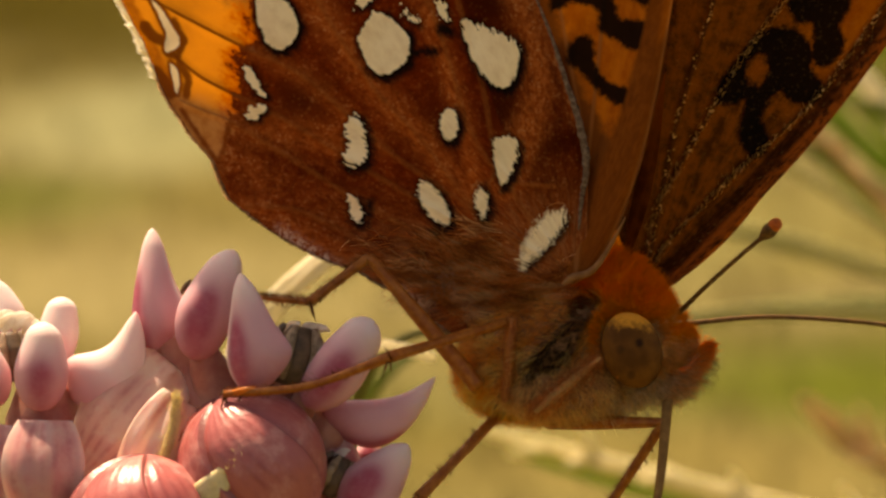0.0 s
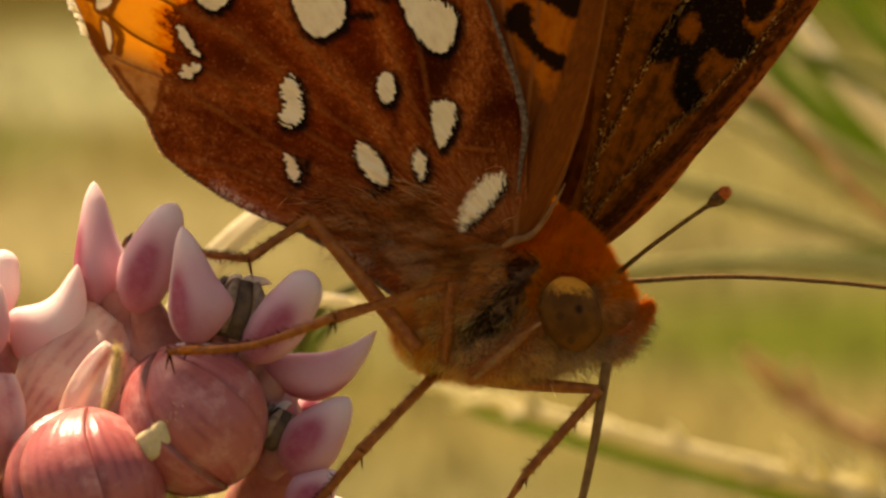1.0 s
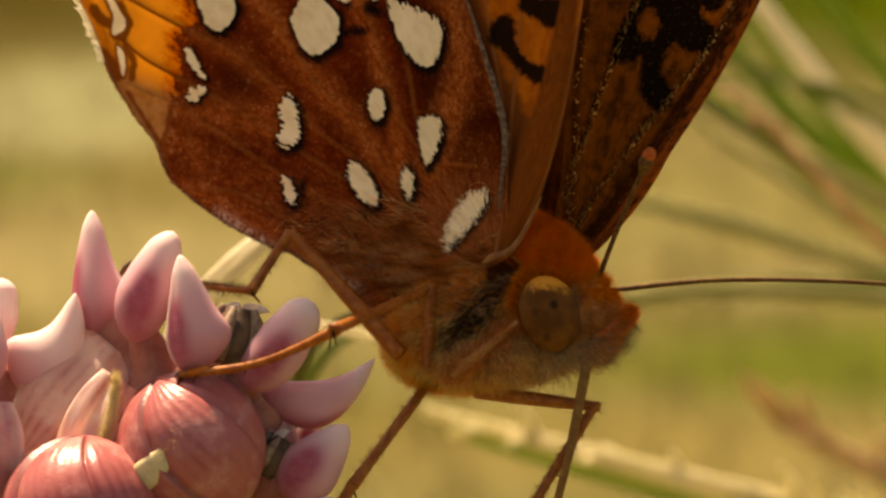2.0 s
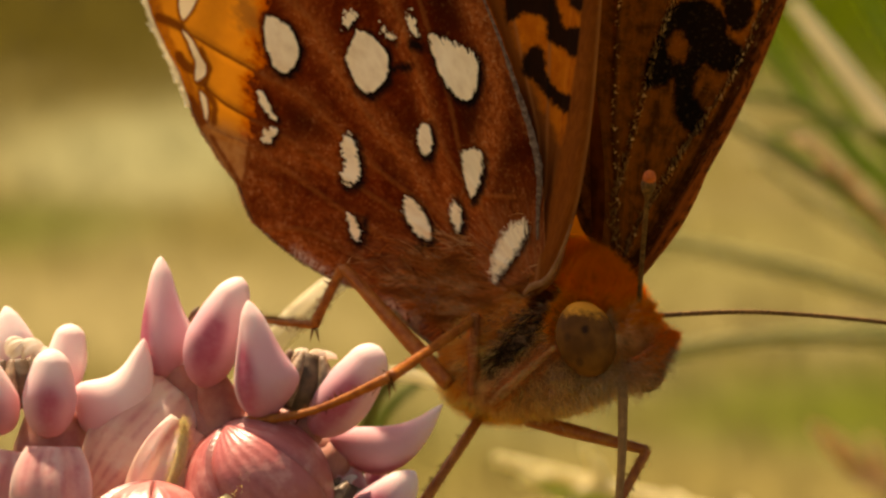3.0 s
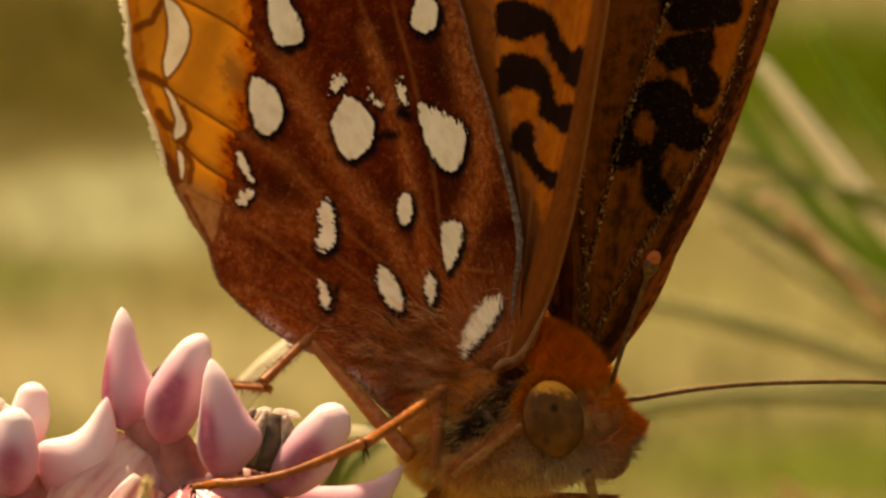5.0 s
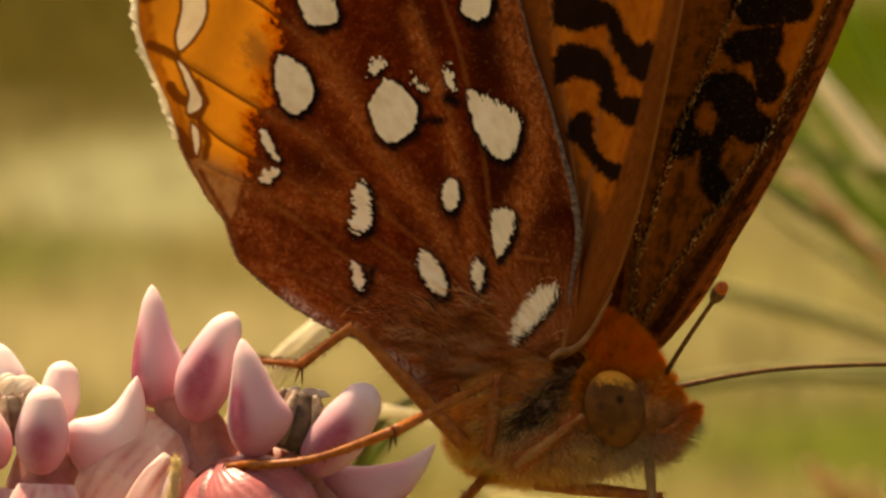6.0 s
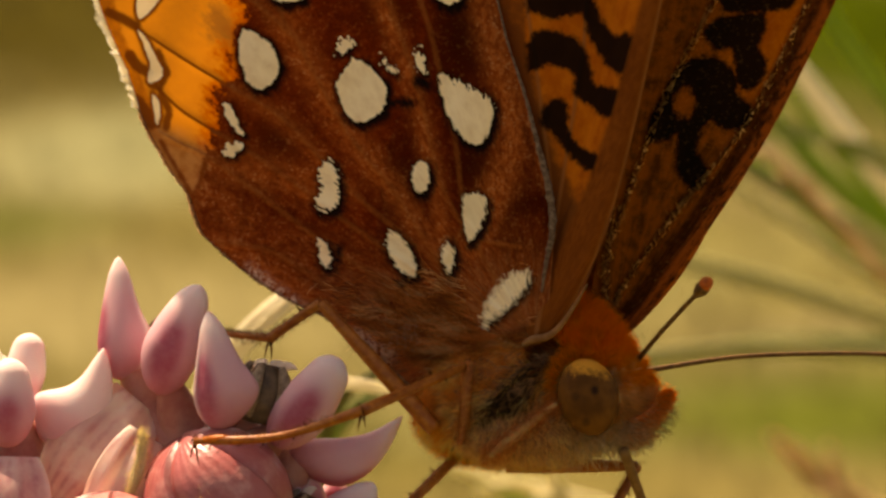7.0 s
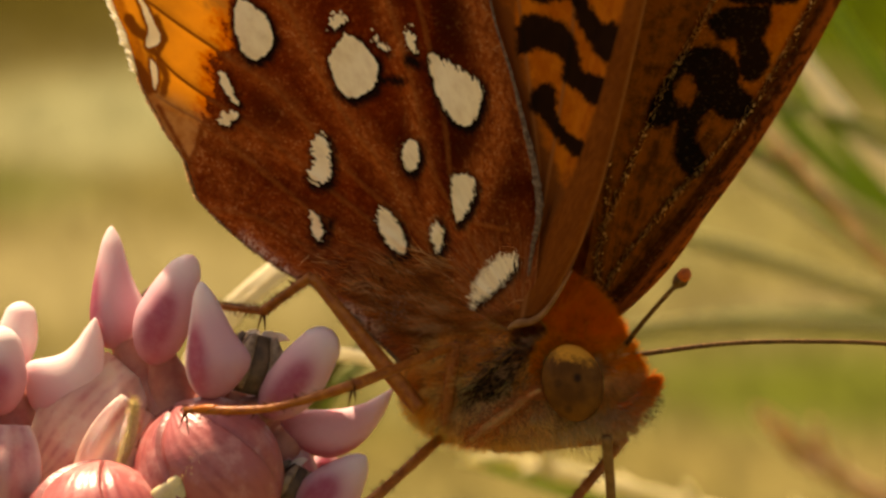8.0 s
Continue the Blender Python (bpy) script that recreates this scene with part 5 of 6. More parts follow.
def stigma_head(parent, c, size, tilt):
    """The column top with slit anther wings and pale anther tips."""
    c = np.asarray(c)
    t = np.array([math.sin(tilt), 0, math.cos(tilt)])
    part("anther_column", tube([c - 0.5 * size * t, c, c + 0.55 * size * t], [0.30 * size, 0.42 * size, 0.40 * size, 0.2 * size], 20, 16), M_ANTHER, parent, "brown slit anther column")
    for k in range(5):
        a = k * 2 * math.pi / 5 - 1.9
        r = np.array([math.cos(a) * math.cos(tilt), math.sin(a), -math.cos(a) * math.sin(tilt)])
        part("anther_wing", tube([c - 0.42 * size * t + 0.40 * size * r, c + 0.1 * size * t + 0.50 * size * r, c + 0.55 * size * t + 0.30 * size * r], [0.04 * size, 0.14 * size, 0.12 * size, 0.05 * size], 10, 14, flat=0.6), M_ANTHER_PALE, parent)


def build_milkweed():
    hub = fl(330, 1190, 5.5)
    # stem down to the ground, upright in the world
    down = (PLAN.to_3x3().inverted() @ Vector((0, 0, -1)))
    dn = np.array(down)
    part("stem", tube([hub, hub + dn * 120 + np.array([1.5, 0, 0]), hub + dn * 420 + np.array([4, 3, 0]), hub + dn * 902], [1.6, 2.2, 2.8, 4.0], 16, 60), M_STEM, milkweed, "downy green milkweed stem")
    # open floret with five hoods, tilted towards the butterfly
    f1 = floret(fl(330, 920, 2.4), fl(365, 800, 1.4), [0.9, 1.3, 1.6, 0.9], "open pink floret with five horned hoods")
    for q, r in ((fl(230, 640, 1.3), 0.62), (fl(306, 668, 0.2), 0.6), (fl(412, 728, 0.2), 0.62), (fl(506, 760, -0.4), 0.62), (fl(575, 790, 0.9), 0.55)):
        m = fl(365, 850, 1.4)
        part("neck", tube([q, q * 0.72 + m * 0.28 + np.array([0, 0.1, -0.15]), q * 0.35 + m * 0.65, m], [0.3, r, r * 1.25, 1.3, 0.8], 18, 26, wob=0.012), M_COLUMN, f1, "dull pink hood foot")
    for q, w, r in ((fl(462, 748, 0.6), fl(430, 800, 0.9), 0.9), (fl(545, 815, 0.7), fl(505, 860, 1.2), 0.75)):
        part("neck", tube([q, (q + w) / 2, w, fl(400, 870, 1.6)], [0.45, r, r, r * 0.9], 18, 26, wob=0.015), M_COLUMN, f1, "dull pink hood foot")
    hood_a = hood(f1, fl(226, 676, 1.2), fl(217, 456, 1.6), 1.5, 0.85, 0.0, 0.30, 1.1, 0.42, 0.76, lip=0.5)
    hood_b = hood(f1, fl(287, 700, 0.1), fl(362, 505, 0.1), 1.78, 0.85, -0.03, 0.40, 0.1, 0.0, 0.58)
    hood(f1, fl(402, 762, -1.1), fl(376, 551, -1.1), 1.7, 0.85, 0.03, 0.32, 0.75, 0.40, 0.80, lip=2.75)
    hood(f1, fl(492, 790, -0.6), fl(610, 634, -0.6), 1.75, 0.8, 0.02, 0.46, 0.0, 0.0, 0.42)
    hood(f1, fl(520, 806, 0.6), fl(721, 735, 1.2), 1.6, 0.8, 0.2, 0.32, -1.3, 0.0, 0.88)
    stigma_head(f1, fl(472, 700, -0.2), 1.75, 0.22)
    part("filament", tube([fl(270, 588, 1.6), fl(280, 574, 1.5), fl(288, 562, 1.5)], [0.06, 0.11, 0.03], 8, 10), M_ANTHER, f1, "dry brown anther tip")
    for k, (x, y, z, x2, y2, wd) in enumerate(((456, 662, 0.7, 480, 638, 0.45), (484, 660, 0.5, 512, 644, 0.4), (504, 664, 0.7, 532, 650, 0.35), (520, 905, 0.6, 548, 868, 0.5), (545, 890, 0.5, 566, 862, 0.4))):
        lobe("petal_flap", f1, fl(x, y, z), fl(x2, y2, z - 0.1), wd, 0.2, M_TISSUE, 0.3 + 0.5 * (k % 3), "crumpled pale tissue beside the anthers")
    # reflexed petals below it
    lobe("petal", f1, fl(255, 712, 1.0), fl(90, 905, 0.6), 2.9, 0.5, M_PETAL, -0.15, "pale petal striped with pink, bent back")
    lobe("petal", f1, fl(268, 772, 0.2), fl(160, 945, -0.5), 1.9, 0.25, M_PETAL, 0.2, "pale petal striped with pink, bent back")
    lobe("petal", f1, fl(520, 830, 0.8), fl(545, 980, 1.6), 2.0, 0.4, M_PETAL_DARK, 0.1, "dusky petal bent back")
    claw_sepal(f1, [fl(262, 765, -0.7), fl(258, 820, -0.9), fl(232, 895, -0.9)], [0.10, 0.17, 0.18, 0.10])
    # floret at the far side of the head, in the sun
    f2 = floret(fl(30, 1040, 2.0), fl(28, 740, 1.2), [1.0, 1.15, 1.2, 1.25, 0.8], "sunlit pale pink floret with curled hoods")
    # these hoods are coloured paler, with the sunlight on them put into the colour
    hood(f2, fl(20, 795, -0.2), fl(28, 636, -0.2), 1.7, 0.85, 0.0, 0.45, 0.0, 0.0, 0.5, unlit=0.75)
    hood(f2, fl(88, 785, 0.8), fl(192, 618, 0.6), 1.7, 0.8, 0.15, 0.36, 2.6, -0.75, 0.84, lip=0.4, unlit=0.05)
    hood(f2, fl(45, 720, 2.2), fl(63, 592, 2.4), 1.3, 0.8, 0.0, 0.5, 0.3, 0.0, 0.4, unlit=0.05)
    hood(f2, fl(-60, 790, 0.8), fl(-95, 640, 0.6), 1.7, 0.8, -0.03, 0.4, unlit=0.4)
    hood(f2, fl(-25, 690, 2.4), fl(-55, 560, 2.6), 1.3, 0.8, 0.0, 0.5, unlit=0.05)
    stigma_head(f2, fl(-28, 700, 1.8), 1.5, -0.1)
    for k, (x, y, x2, y2) in enumerate(((-50, 645, -20, 622), (-25, 648, 8, 626), (-5, 655, 22, 640))):
        lobe("petal_flap", f2, fl(x, y, 0.2), fl(x2, y2, 0.0), 0.7, 0.25, M_TISSUE, 0.4 + 0.5 * k, "crumpled pale tissue beside the anthers")
    lobe("petal", f2, fl(30, 810, -0.6), fl(25, 1010, -0.7), 2.6, 0.6, M_PETAL_DARK, 0.0, "dusky pink petal bent back")
    lobe("petal", f2, fl(-60, 815, 0.2), fl(-90, 1010, 0.0), 2.3, 0.5, M_PETAL_DARK, -0.3, "dusky pink petal bent back")
    # floret low on the right of the head
    f3 = floret(fl(480, 1080, 3.4), fl(560, 960, 2.0), [0.9, 1.0, 1.2], "low pink floret facing outward")
    hood(f3, fl(560, 985, 0.0), fl(672, 855, 0.0), 1.9, 0.8, 0.0, 0.4, 0.3, 0.0, 0.72)
    hood(f3, fl(565, 1060, -0.4), fl(650, 985, -0.2), 1.5, 0.8, 0.0, 0.45)
    hood(f3, fl(585, 1075, 0.6), fl(668, 1040, 0.8), 1.3, 0.8, 0.0, 0.4)
    hood(f3, fl(600, 900, 2.2), fl(604, 835, 2.4), 0.9, 0.8, 0.0, 0.4)
    stigma_head(f3, fl(540, 912, 0.2), 1.25, 0.5)
    part("hood_foot", tube([fl(520, 985, 0.8), fl(545, 950, 0.6), fl(560, 925, 0.6)], [0.5, 0.7, 0.5], 14, 12), M_COLUMN, f3, "dull pink hood foot")
    # buds on their stalks
    for c, r, ax, ph, sq in ((fl(394, 893, -0.6), 2.28, (-0.45, -0.2, 0.9), 0.35, 1.02), (fl(202, 1010, -1.4), 2.42, (0.05, 0.05, 1.0), 1.0, 0.96),
                             (fl(455, 1180, -0.6), 2.3, (0.2, -0.7, 0.3), 0.2, 1.0), (fl(-60, 1110, 0.5), 2.3, (-0.4, -0.5, 0.7), 0.8, 1.0)):
        b = bud(milkweed, c, r, ax, ph, sq)
        part("pedicel", tube([hub, (hub + c) / 2 + np.array([0, 1.2, 0.3]), c], [0.5, 0.4, 0.45], 10, 20), M_STEM, b, "slim downy flower stalk")
    claw_sepal(f1, [fl(285, 965, -2.2), fl(335, 922, -2.6), fl(376, 868, -2.7)], [0.34, 0.46, 0.40, 0.24, 0.05])
    claw_sepal(f1, [fl(345, 1010, -1.2), fl(342, 960, -1.9), fl(336, 925, -2.2)], [0.15, 0.2, 0.2, 0.1])
    for f, top in ((f1, fl(330, 900, 2.4)), (f2, fl(30, 1040, 2.0)), (f3, fl(480, 1080, 3.4))):
        part("pedicel", tube([hub, (hub + top) / 2 + np.array([0, 0.8, 0.2]), top], [0.5, 0.45, 0.6], 10, 20), M_STEM, f, "slim downy flower stalk")

    return hood_a, hood_b


hood_a, hood_b = build_milkweed()


# ---- grasses behind ----
def grass(name, label, pts, width, mat, fold=0.25, group="grasses behind the flower", seedy=0):
    """A bent grass blade or stalk with a foot that runs on down to the ground."""
    p = [at(u, v, d) for u, v, d in pts]
    foot = PLAN @ Vector((p[-1] * MM).tolist())
    lean = Vector(((p[-1] - p[-2]) * MM).tolist())
    lean = (PLAN.to_3x3() @ lean).normalized()
    k = PLAN.inverted()
    g1 = foot + lean * 0.22 + Vector((0, 0, -0.16))
    g2 = Vector((g1.x + lean.x * 0.2, g1.y + lean.y * 0.1, 0.0))
    path = p + [np.array(k @ g1) * 1000, np.array(k @ g2) * 1000]
    root = np.array(k @ g2) * 1000
    ob = thing(name, PLAN @ turned(0, 0, 0, *root), label, "grass", group)
    path = np.array([q - root for q in path])
    step = np.r_[0, np.cumsum(np.linalg.norm(np.diff(path, axis=0), axis=1))]
    w = np.linspace(0, 1, 90) ** 1.8 * step[-1]
    path = np.stack([np.interp(w, step, path[:, j]) for j in range(3)], -1)
    for _ in range(6):
        path[1:-1] = 0.5 * path[1:-1] + 0.25 * (path[:-2] + path[2:])
    blade = part("blade", tube(path, [width * 0.2, width * 0.4] + [width * 0.5] * 10 + [width * 0.3], 10, 180, flat=fold), mat, ob)
    rib = path[2:70] - np.array([0, width * fold * 0.47, 0])
    part("midrib", tube(rib, [width * 0.03] + [width * 0.07] * 6 + [width * 0.04], 6, 120), mat, blade)
    if seedy:
        q = spline(path[:26:5], 160)
        for i in range(seedy):
            c = q[int(rng.uniform(0, 150))]
            d = np.array([rng.normal(0, 1), rng.normal(0, 1), rng.normal(0, 1)])
            d = d / np.linalg.norm(d) + (q[0] - q[-1]) / np.linalg.norm(q[0] - q[-1]) * 1.6
            part("seed", tube([c, c + d * width * 0.5, c + d * width], [width * 0.12, width * 0.25, width * 0.04], 6, 8), mat, blade)
    return ob


grass("grass_stalk", "pale straw-coloured grass stalk with a blunt tip", [(1338, 18, 150), (1385, 80, 150), (1450, 165, 150), (1530, 270, 150), (1620, 390, 150), (2300, 900, 170)], 1.7, M_STRAW, 0.5)
grass("meadow_grass", "bright green bent grass leaf", [(1260, 30, 170), (1310, 125, 170), (1380, 225, 170), (1480, 330, 170), (1600, 430, 170), (2300, 800, 190)], 1.7, M_GREEN)
grass("meadow_grass", "bright green bent grass leaf", [(1390, 140, 160), (1440, 205, 160), (1520, 318, 160), (1640, 430, 160), (2300, 720, 180)], 1.3, M_GREEN)
grass("meadow_grass", "bright green bent grass leaf", [(1440, -40, 180), (1490, 60, 180), (1560, 160, 180), (1660, 280, 180), (2300, 700, 200)], 1.5, M_GREEN)
grass("grass_stalk", "dry tan grass stalk", [(1140, 165, 150), (1220, 222, 150), (1330, 305, 150), (1440, 355, 150), (1640, 470, 150), (2300, 760, 170)], 1.4, M_DRY)
grass("grass_stalk", "dry tan slender grass stalk", [(1020, 418, 170), (1150, 448, 170), (1320, 482, 170), (1480, 526, 170), (1700, 610, 170), (2300, 800, 190)], 1.5, M_DRY)
grass("meadow_grass", "pale green arching grass leaf", [(980, 690, 130), (1090, 640, 130), (1250, 612, 130), (1450, 596, 132), (1700, 600, 135), (2300, 700, 150)], 1.1, M_PALE)
grass("meadow_grass", "pale cream dry leaf end", [(1050, 655, 110), (1110, 632, 110), (1165, 622, 110), (1400, 606, 120), (2300, 690, 150)], 1.1, M_DRY)
grass("grass_stalk", "thin pale green grass stem", [(1180, 180, 140), (1280, 172, 140), (1360, 190, 140), (1500, 262, 140), (2300, 600, 160)], 0.9, M_PALE)
grass("grass_seedhead", "straw-coloured grass seed head", [(808, 826, 100), (900, 852, 100), (1120, 912, 100), (1360, 975, 100), (1700, 1050, 110), (2200, 1250, 130)], 1.5, M_SPIKE, 0.5, seedy=44)
grass("meadow_grass", "green grass leaf under a seed head", [(860, 860, 104), (940, 885, 104), (1060, 925, 104), (1240, 965, 104), (1700, 1090, 110), (2200, 1280, 130)], 1.3, M_GREEN, 0.5)
grass("grass_seedhead", "brown dry grass seed head", [(1436, 846, 200), (1520, 885, 200), (1640, 945, 200), (1900, 1080, 210), (2300, 1250, 220)], 2.2, M_SEED, 0.6, seedy=18)
grass("meadow_grass", "sunlit cream dry leaf behind the flower", [(620, 455, 30), (515, 528, 26), (450, 572, 24), (395, 606, 24), (330, 690, 25), (310, 900, 32), (300, 1500, 60)], 1.3, M_STRAW)
grass("meadow_grass", "sunlit cream dry leaf behind the flower", [(720, 700, 32), (640, 674, 30), (580, 648, 30), (510, 660, 31), (450, 800, 36), (420, 1400, 60)], 0.9, M_STRAW)

grass("meadow_grass", "bright green leaf behind the flower", [(690, 688, 70), (640, 704, 68), (596, 735, 68), (560, 900, 74), (540, 1400, 80)], 1.0, M_PALE)
# added leaf, dark to imitate the shadow between the flower and the body
grass("meadow_grass", "withered dark leaf behind the flower", [(730, 655, 40), (680, 640, 38), (630, 648, 38), (590, 690, 38), (560, 800, 42), (540, 1400, 60)], 0.7, M_SHADE)
grass("grass_stalk", "straw-coloured bent grass stalk", [(1272, 298, 140), (1340, 350, 140), (1430, 410, 140), (1580, 505, 140), (2300, 900, 160)], 0.9, M_DRY, 0.5)
grass("meadow_grass", "bright green bent grass leaf", [(1300, 255, 150), (1410, 335, 150), (1490, 415, 150), (1580, 500, 150), (2300, 860, 170)], 1.5, M_GREEN)
grass("grass_stalk", "thin pale green grass stem", [(1300, 252, 135), (1370, 236, 135), (1450, 230, 135), (1600, 262, 135), (2300, 520, 150)], 0.7, M_PALE)
grass("grass_seedhead", "brown dry grass seed head", [(1352, 255, 130), (1392, 292, 130), (1450, 352, 130), (1600, 520, 135), (2300, 1000, 150)], 1.0, M_SEED, 0.6, seedy=16)

# ---- what moves ----
BUTTERFLY_ROWS = [
    (0, 0.366, -2.17, 3.702, 2.268, 0.156, -1.823),
    (0.5, 5.264, -2.753, 3.628, 2.311, -0.661, -1.984),
    (1, 6.09, -2.814, 4.24, 2.181, -0.596, -2.134),
    (2.3, -9.682, -3.971, -5.178, 1.224, 0.356, -0.566),
    (2.5, -12.597, -6.115, -6.238, 0.935, 0.402, -0.058),
    (3, -5.161, -4.217, -14.295, 0.791, 1.186, -0.795),
    (3.5, -10.748, -5.849, -15.339, 0.589, 0.823, -0.222),
    (4, 1.155, -4.776, -13.719, 0.951, -0.24, -1.552),
    (5.3, -9.698, 0.138, -11.952, 1.131, 0.219, -1.142),
    (5.5, -5.801, -3.764, -1.429, 1.65, 1.316, -0.95),
    (6, -4.228, -0.984, -1.96, 1.829, 0.575, -1.513),
    (6.5, 0, 0, 0, 2, 0, -2),
    (7, 1.386, -1.13, 0.46, 1.99, -0.648, -1.941),
    (7.5, 0.325, -1.867, 0.149, 1.973, -0.68, -1.831),
    (8, 4.651, -0.419, -3.443, 1.778, -1.991, -2.214),
]
NEAR_WING_ROWS = [
    (0, -0.165, -2.558, 0.019, 0.879, 0.307, -0.084),
    (0.5, -0.199, -3.237, 0.303, 0.86, 0.347, -0.156),
    (1, -0.218, -3.031, 0.329, 0.91, 0.36, -0.069),
    (2.3, 0, 0, 0, 0.917, 0.3, -0.618),
    (2.5, 0, 0, 0, 0.917, 0.3, -0.618),
    (3, 0, 0, 0, 0.917, 0.3, -0.618),
    (3.5, 0, 0, 0, 0.917, 0.3, -0.618),
    (4, 0, 0, 0, 0.917, 0.3, -0.618),
    (5.3, 0, 0, 0, 0.917, 0.3, -0.618),
    (5.5, 0, 0, 0, 0.917, 0.3, -0.618),
    (6, 0, 0, 0, 0.917, 0.3, -0.618),
    (6.5, 0, 0, 0, 0.917, 0.3, -0.618),
    (7, 0, 0, 0, 0.917, 0.3, -0.618),
    (7.5, 0, 0, 0, 0.917, 0.3, -0.618),
    (8, 0, 0, 0, 0.917, 0.3, -0.618),
]
FAR_WING_ROWS = [
    (0, 0, 11.024, 0, 3.523, 2, -0.682),
    (0.5, 0, 10.18, 0, 3.523, 2, -0.682),
    (1, 0, 9.299, 0, 3.523, 2, -0.682),
    (2.3, 0, 3.969, 0, 3.523, 2, -0.682),
    (2.5, 0, 4.213, 0, 3.523, 2, -0.682),
    (3, 0, 3.456, 0, 3.523, 2, -0.682),
    (3.5, 0, 5.27, 0, 3.523, 2, -0.682),
    (4, 0, 4.713, 0, 3.523, 2, -0.682),
    (5.3, 0, -3.5, 0, 3.523, 2, -0.682),
    (5.5, 0, -1.737, 0, 3.523, 2, -0.682),
    (6, 0, -0.22, 0, 3.523, 2, -0.682),
    (6.5, 0, 0.071, 0, 3.523, 2, -0.682),
    (7, 0, 0.938, 0, 3.523, 2, -0.682),
    (7.5, 0, 2.144, 0, 3.523, 2, -0.682),
    (8, 0, 2.912, 0, 3.523, 2, -0.682),
]
NEAR_ANTENNA_ROWS = [
    (0, -5.642, 4.726, 11.369, 4.063, 0.8, -1.719),
    (0.5, -6.683, 5.656, 13.556, 4.063, 0.8, -1.719),
    (1, -7.524, 6.617, 15.646, 4.063, 0.8, -1.719),
    (2.3, -15.16, -5.89, 1.872, 4.063, 0.8, -1.719),
    (2.5, -12.493, -4.175, 2.59, 4.063, 0.8, -1.719),
    (3, -12.766, -7.113, -1.744, 4.063, 0.8, -1.719),
    (3.5, -10.456, -6.95, -3.162, 4.063, 0.8, -1.719),
    (4, -10.021, -7.794, -4.778, 4.063, 0.8, -1.719),
    (5.3, -15.96, -3.226, 6.561, 4.063, 0.8, -1.719),
    (5.5, -1.98, -2.861, -2.981, 4.063, 0.8, -1.719),
    (6, 0.883, 0.02, -0.607, 4.063, 0.8, -1.719),
    (6.5, -0.009, -0.009, -0.007, 4.063, 0.8, -1.719),
    (7, -0.247, 0.824, 1.45, 4.063, 0.8, -1.719),
    (7.5, 0.375, 1.064, 1.37, 4.063, 0.8, -1.719),
    (8, -0.918, -0.024, 0.627, 4.063, 0.8, -1.719),
]
FAR_ANTENNA_ROWS = [
    (0, -3.419, 5.073, 7.49, 4.326, 1.2, -1.941),
    (0.5, -3.901, 7.46, -6.713, 4.326, 1.2, -1.941),
    (1, -4.115, 8.459, -12.467, 4.326, 1.2, -1.941),
    (2.3, -1.026, 2.989, -11.135, 4.326, 1.2, -1.941),
    (2.5, -2.45, 5.109, -8.077, 4.326, 1.2, -1.941),
    (3, -3.565, 5.04, 10.093, 4.326, 1.2, -1.941),
    (3.5, -1.534, 1.659, 8.999, 4.326, 1.2, -1.941),
    (4, -4.981, 7.677, 8.316, 4.326, 1.2, -1.941),
    (5.3, 3.072, -5.871, 5.254, 4.326, 1.2, -1.941),
    (5.5, 1.441, -2.652, 1.525, 4.326, 1.2, -1.941),
    (6, 1.121, -2.56, 5.72, 4.326, 1.2, -1.941),
    (6.5, -0.113, 0.191, 0.026, 4.326, 1.2, -1.941),
    (7, -0.908, 1.692, -1.165, 4.326, 1.2, -1.941),
    (7.5, -1.188, 2.3, -2.3, 4.326, 1.2, -1.941),
    (8, -1.642, 2.88, -0.448, 4.326, 1.2, -1.941),
]
PROBOSCIS_ROWS = [
    (0, -24.158, 10.903, -1.45, 3.636, -0.3, -4.284),
    (0.5, -27.659, 12.166, -1.597, 3.636, -0.3, -4.284),
    (1, -14.13, 14.519, -2.481, 3.636, -0.3, -4.284),
    (2.3, 16.127, 15.105, -3.52, 3.636, -0.3, -4.284),
    (2.5, 17.228, 23.488, -5.234, 3.636, -0.3, -4.284),
    (3, -23.053, -2.412, 1.186, 3.636, -0.3, -4.284),
    (3.5, 50.948, 13.467, -4.252, 3.636, -0.3, -4.284),
    (4, 49.139, 10.288, -3.56, 3.636, -0.3, -4.284),
    (5.3, 55.613, -4.665, -0.759, 3.636, -0.3, -4.284),
    (5.5, -24.895, -4.159, 1.592, 3.636, -0.3, -4.284),
    (6, -28.609, -0.784, 1.029, 3.636, -0.3, -4.284),
    (6.5, -28.97, 1.332, 0.616, 3.636, -0.3, -4.284),
    (7, 41.909, -17.18, 2.168, 3.636, -0.3, -4.284),
    (7.5, 36.345, -1.508, -0.805, 3.636, -0.3, -4.284),
    (8, 33.934, -2.477, -0.537, 3.636, -0.3, -4.284),
]
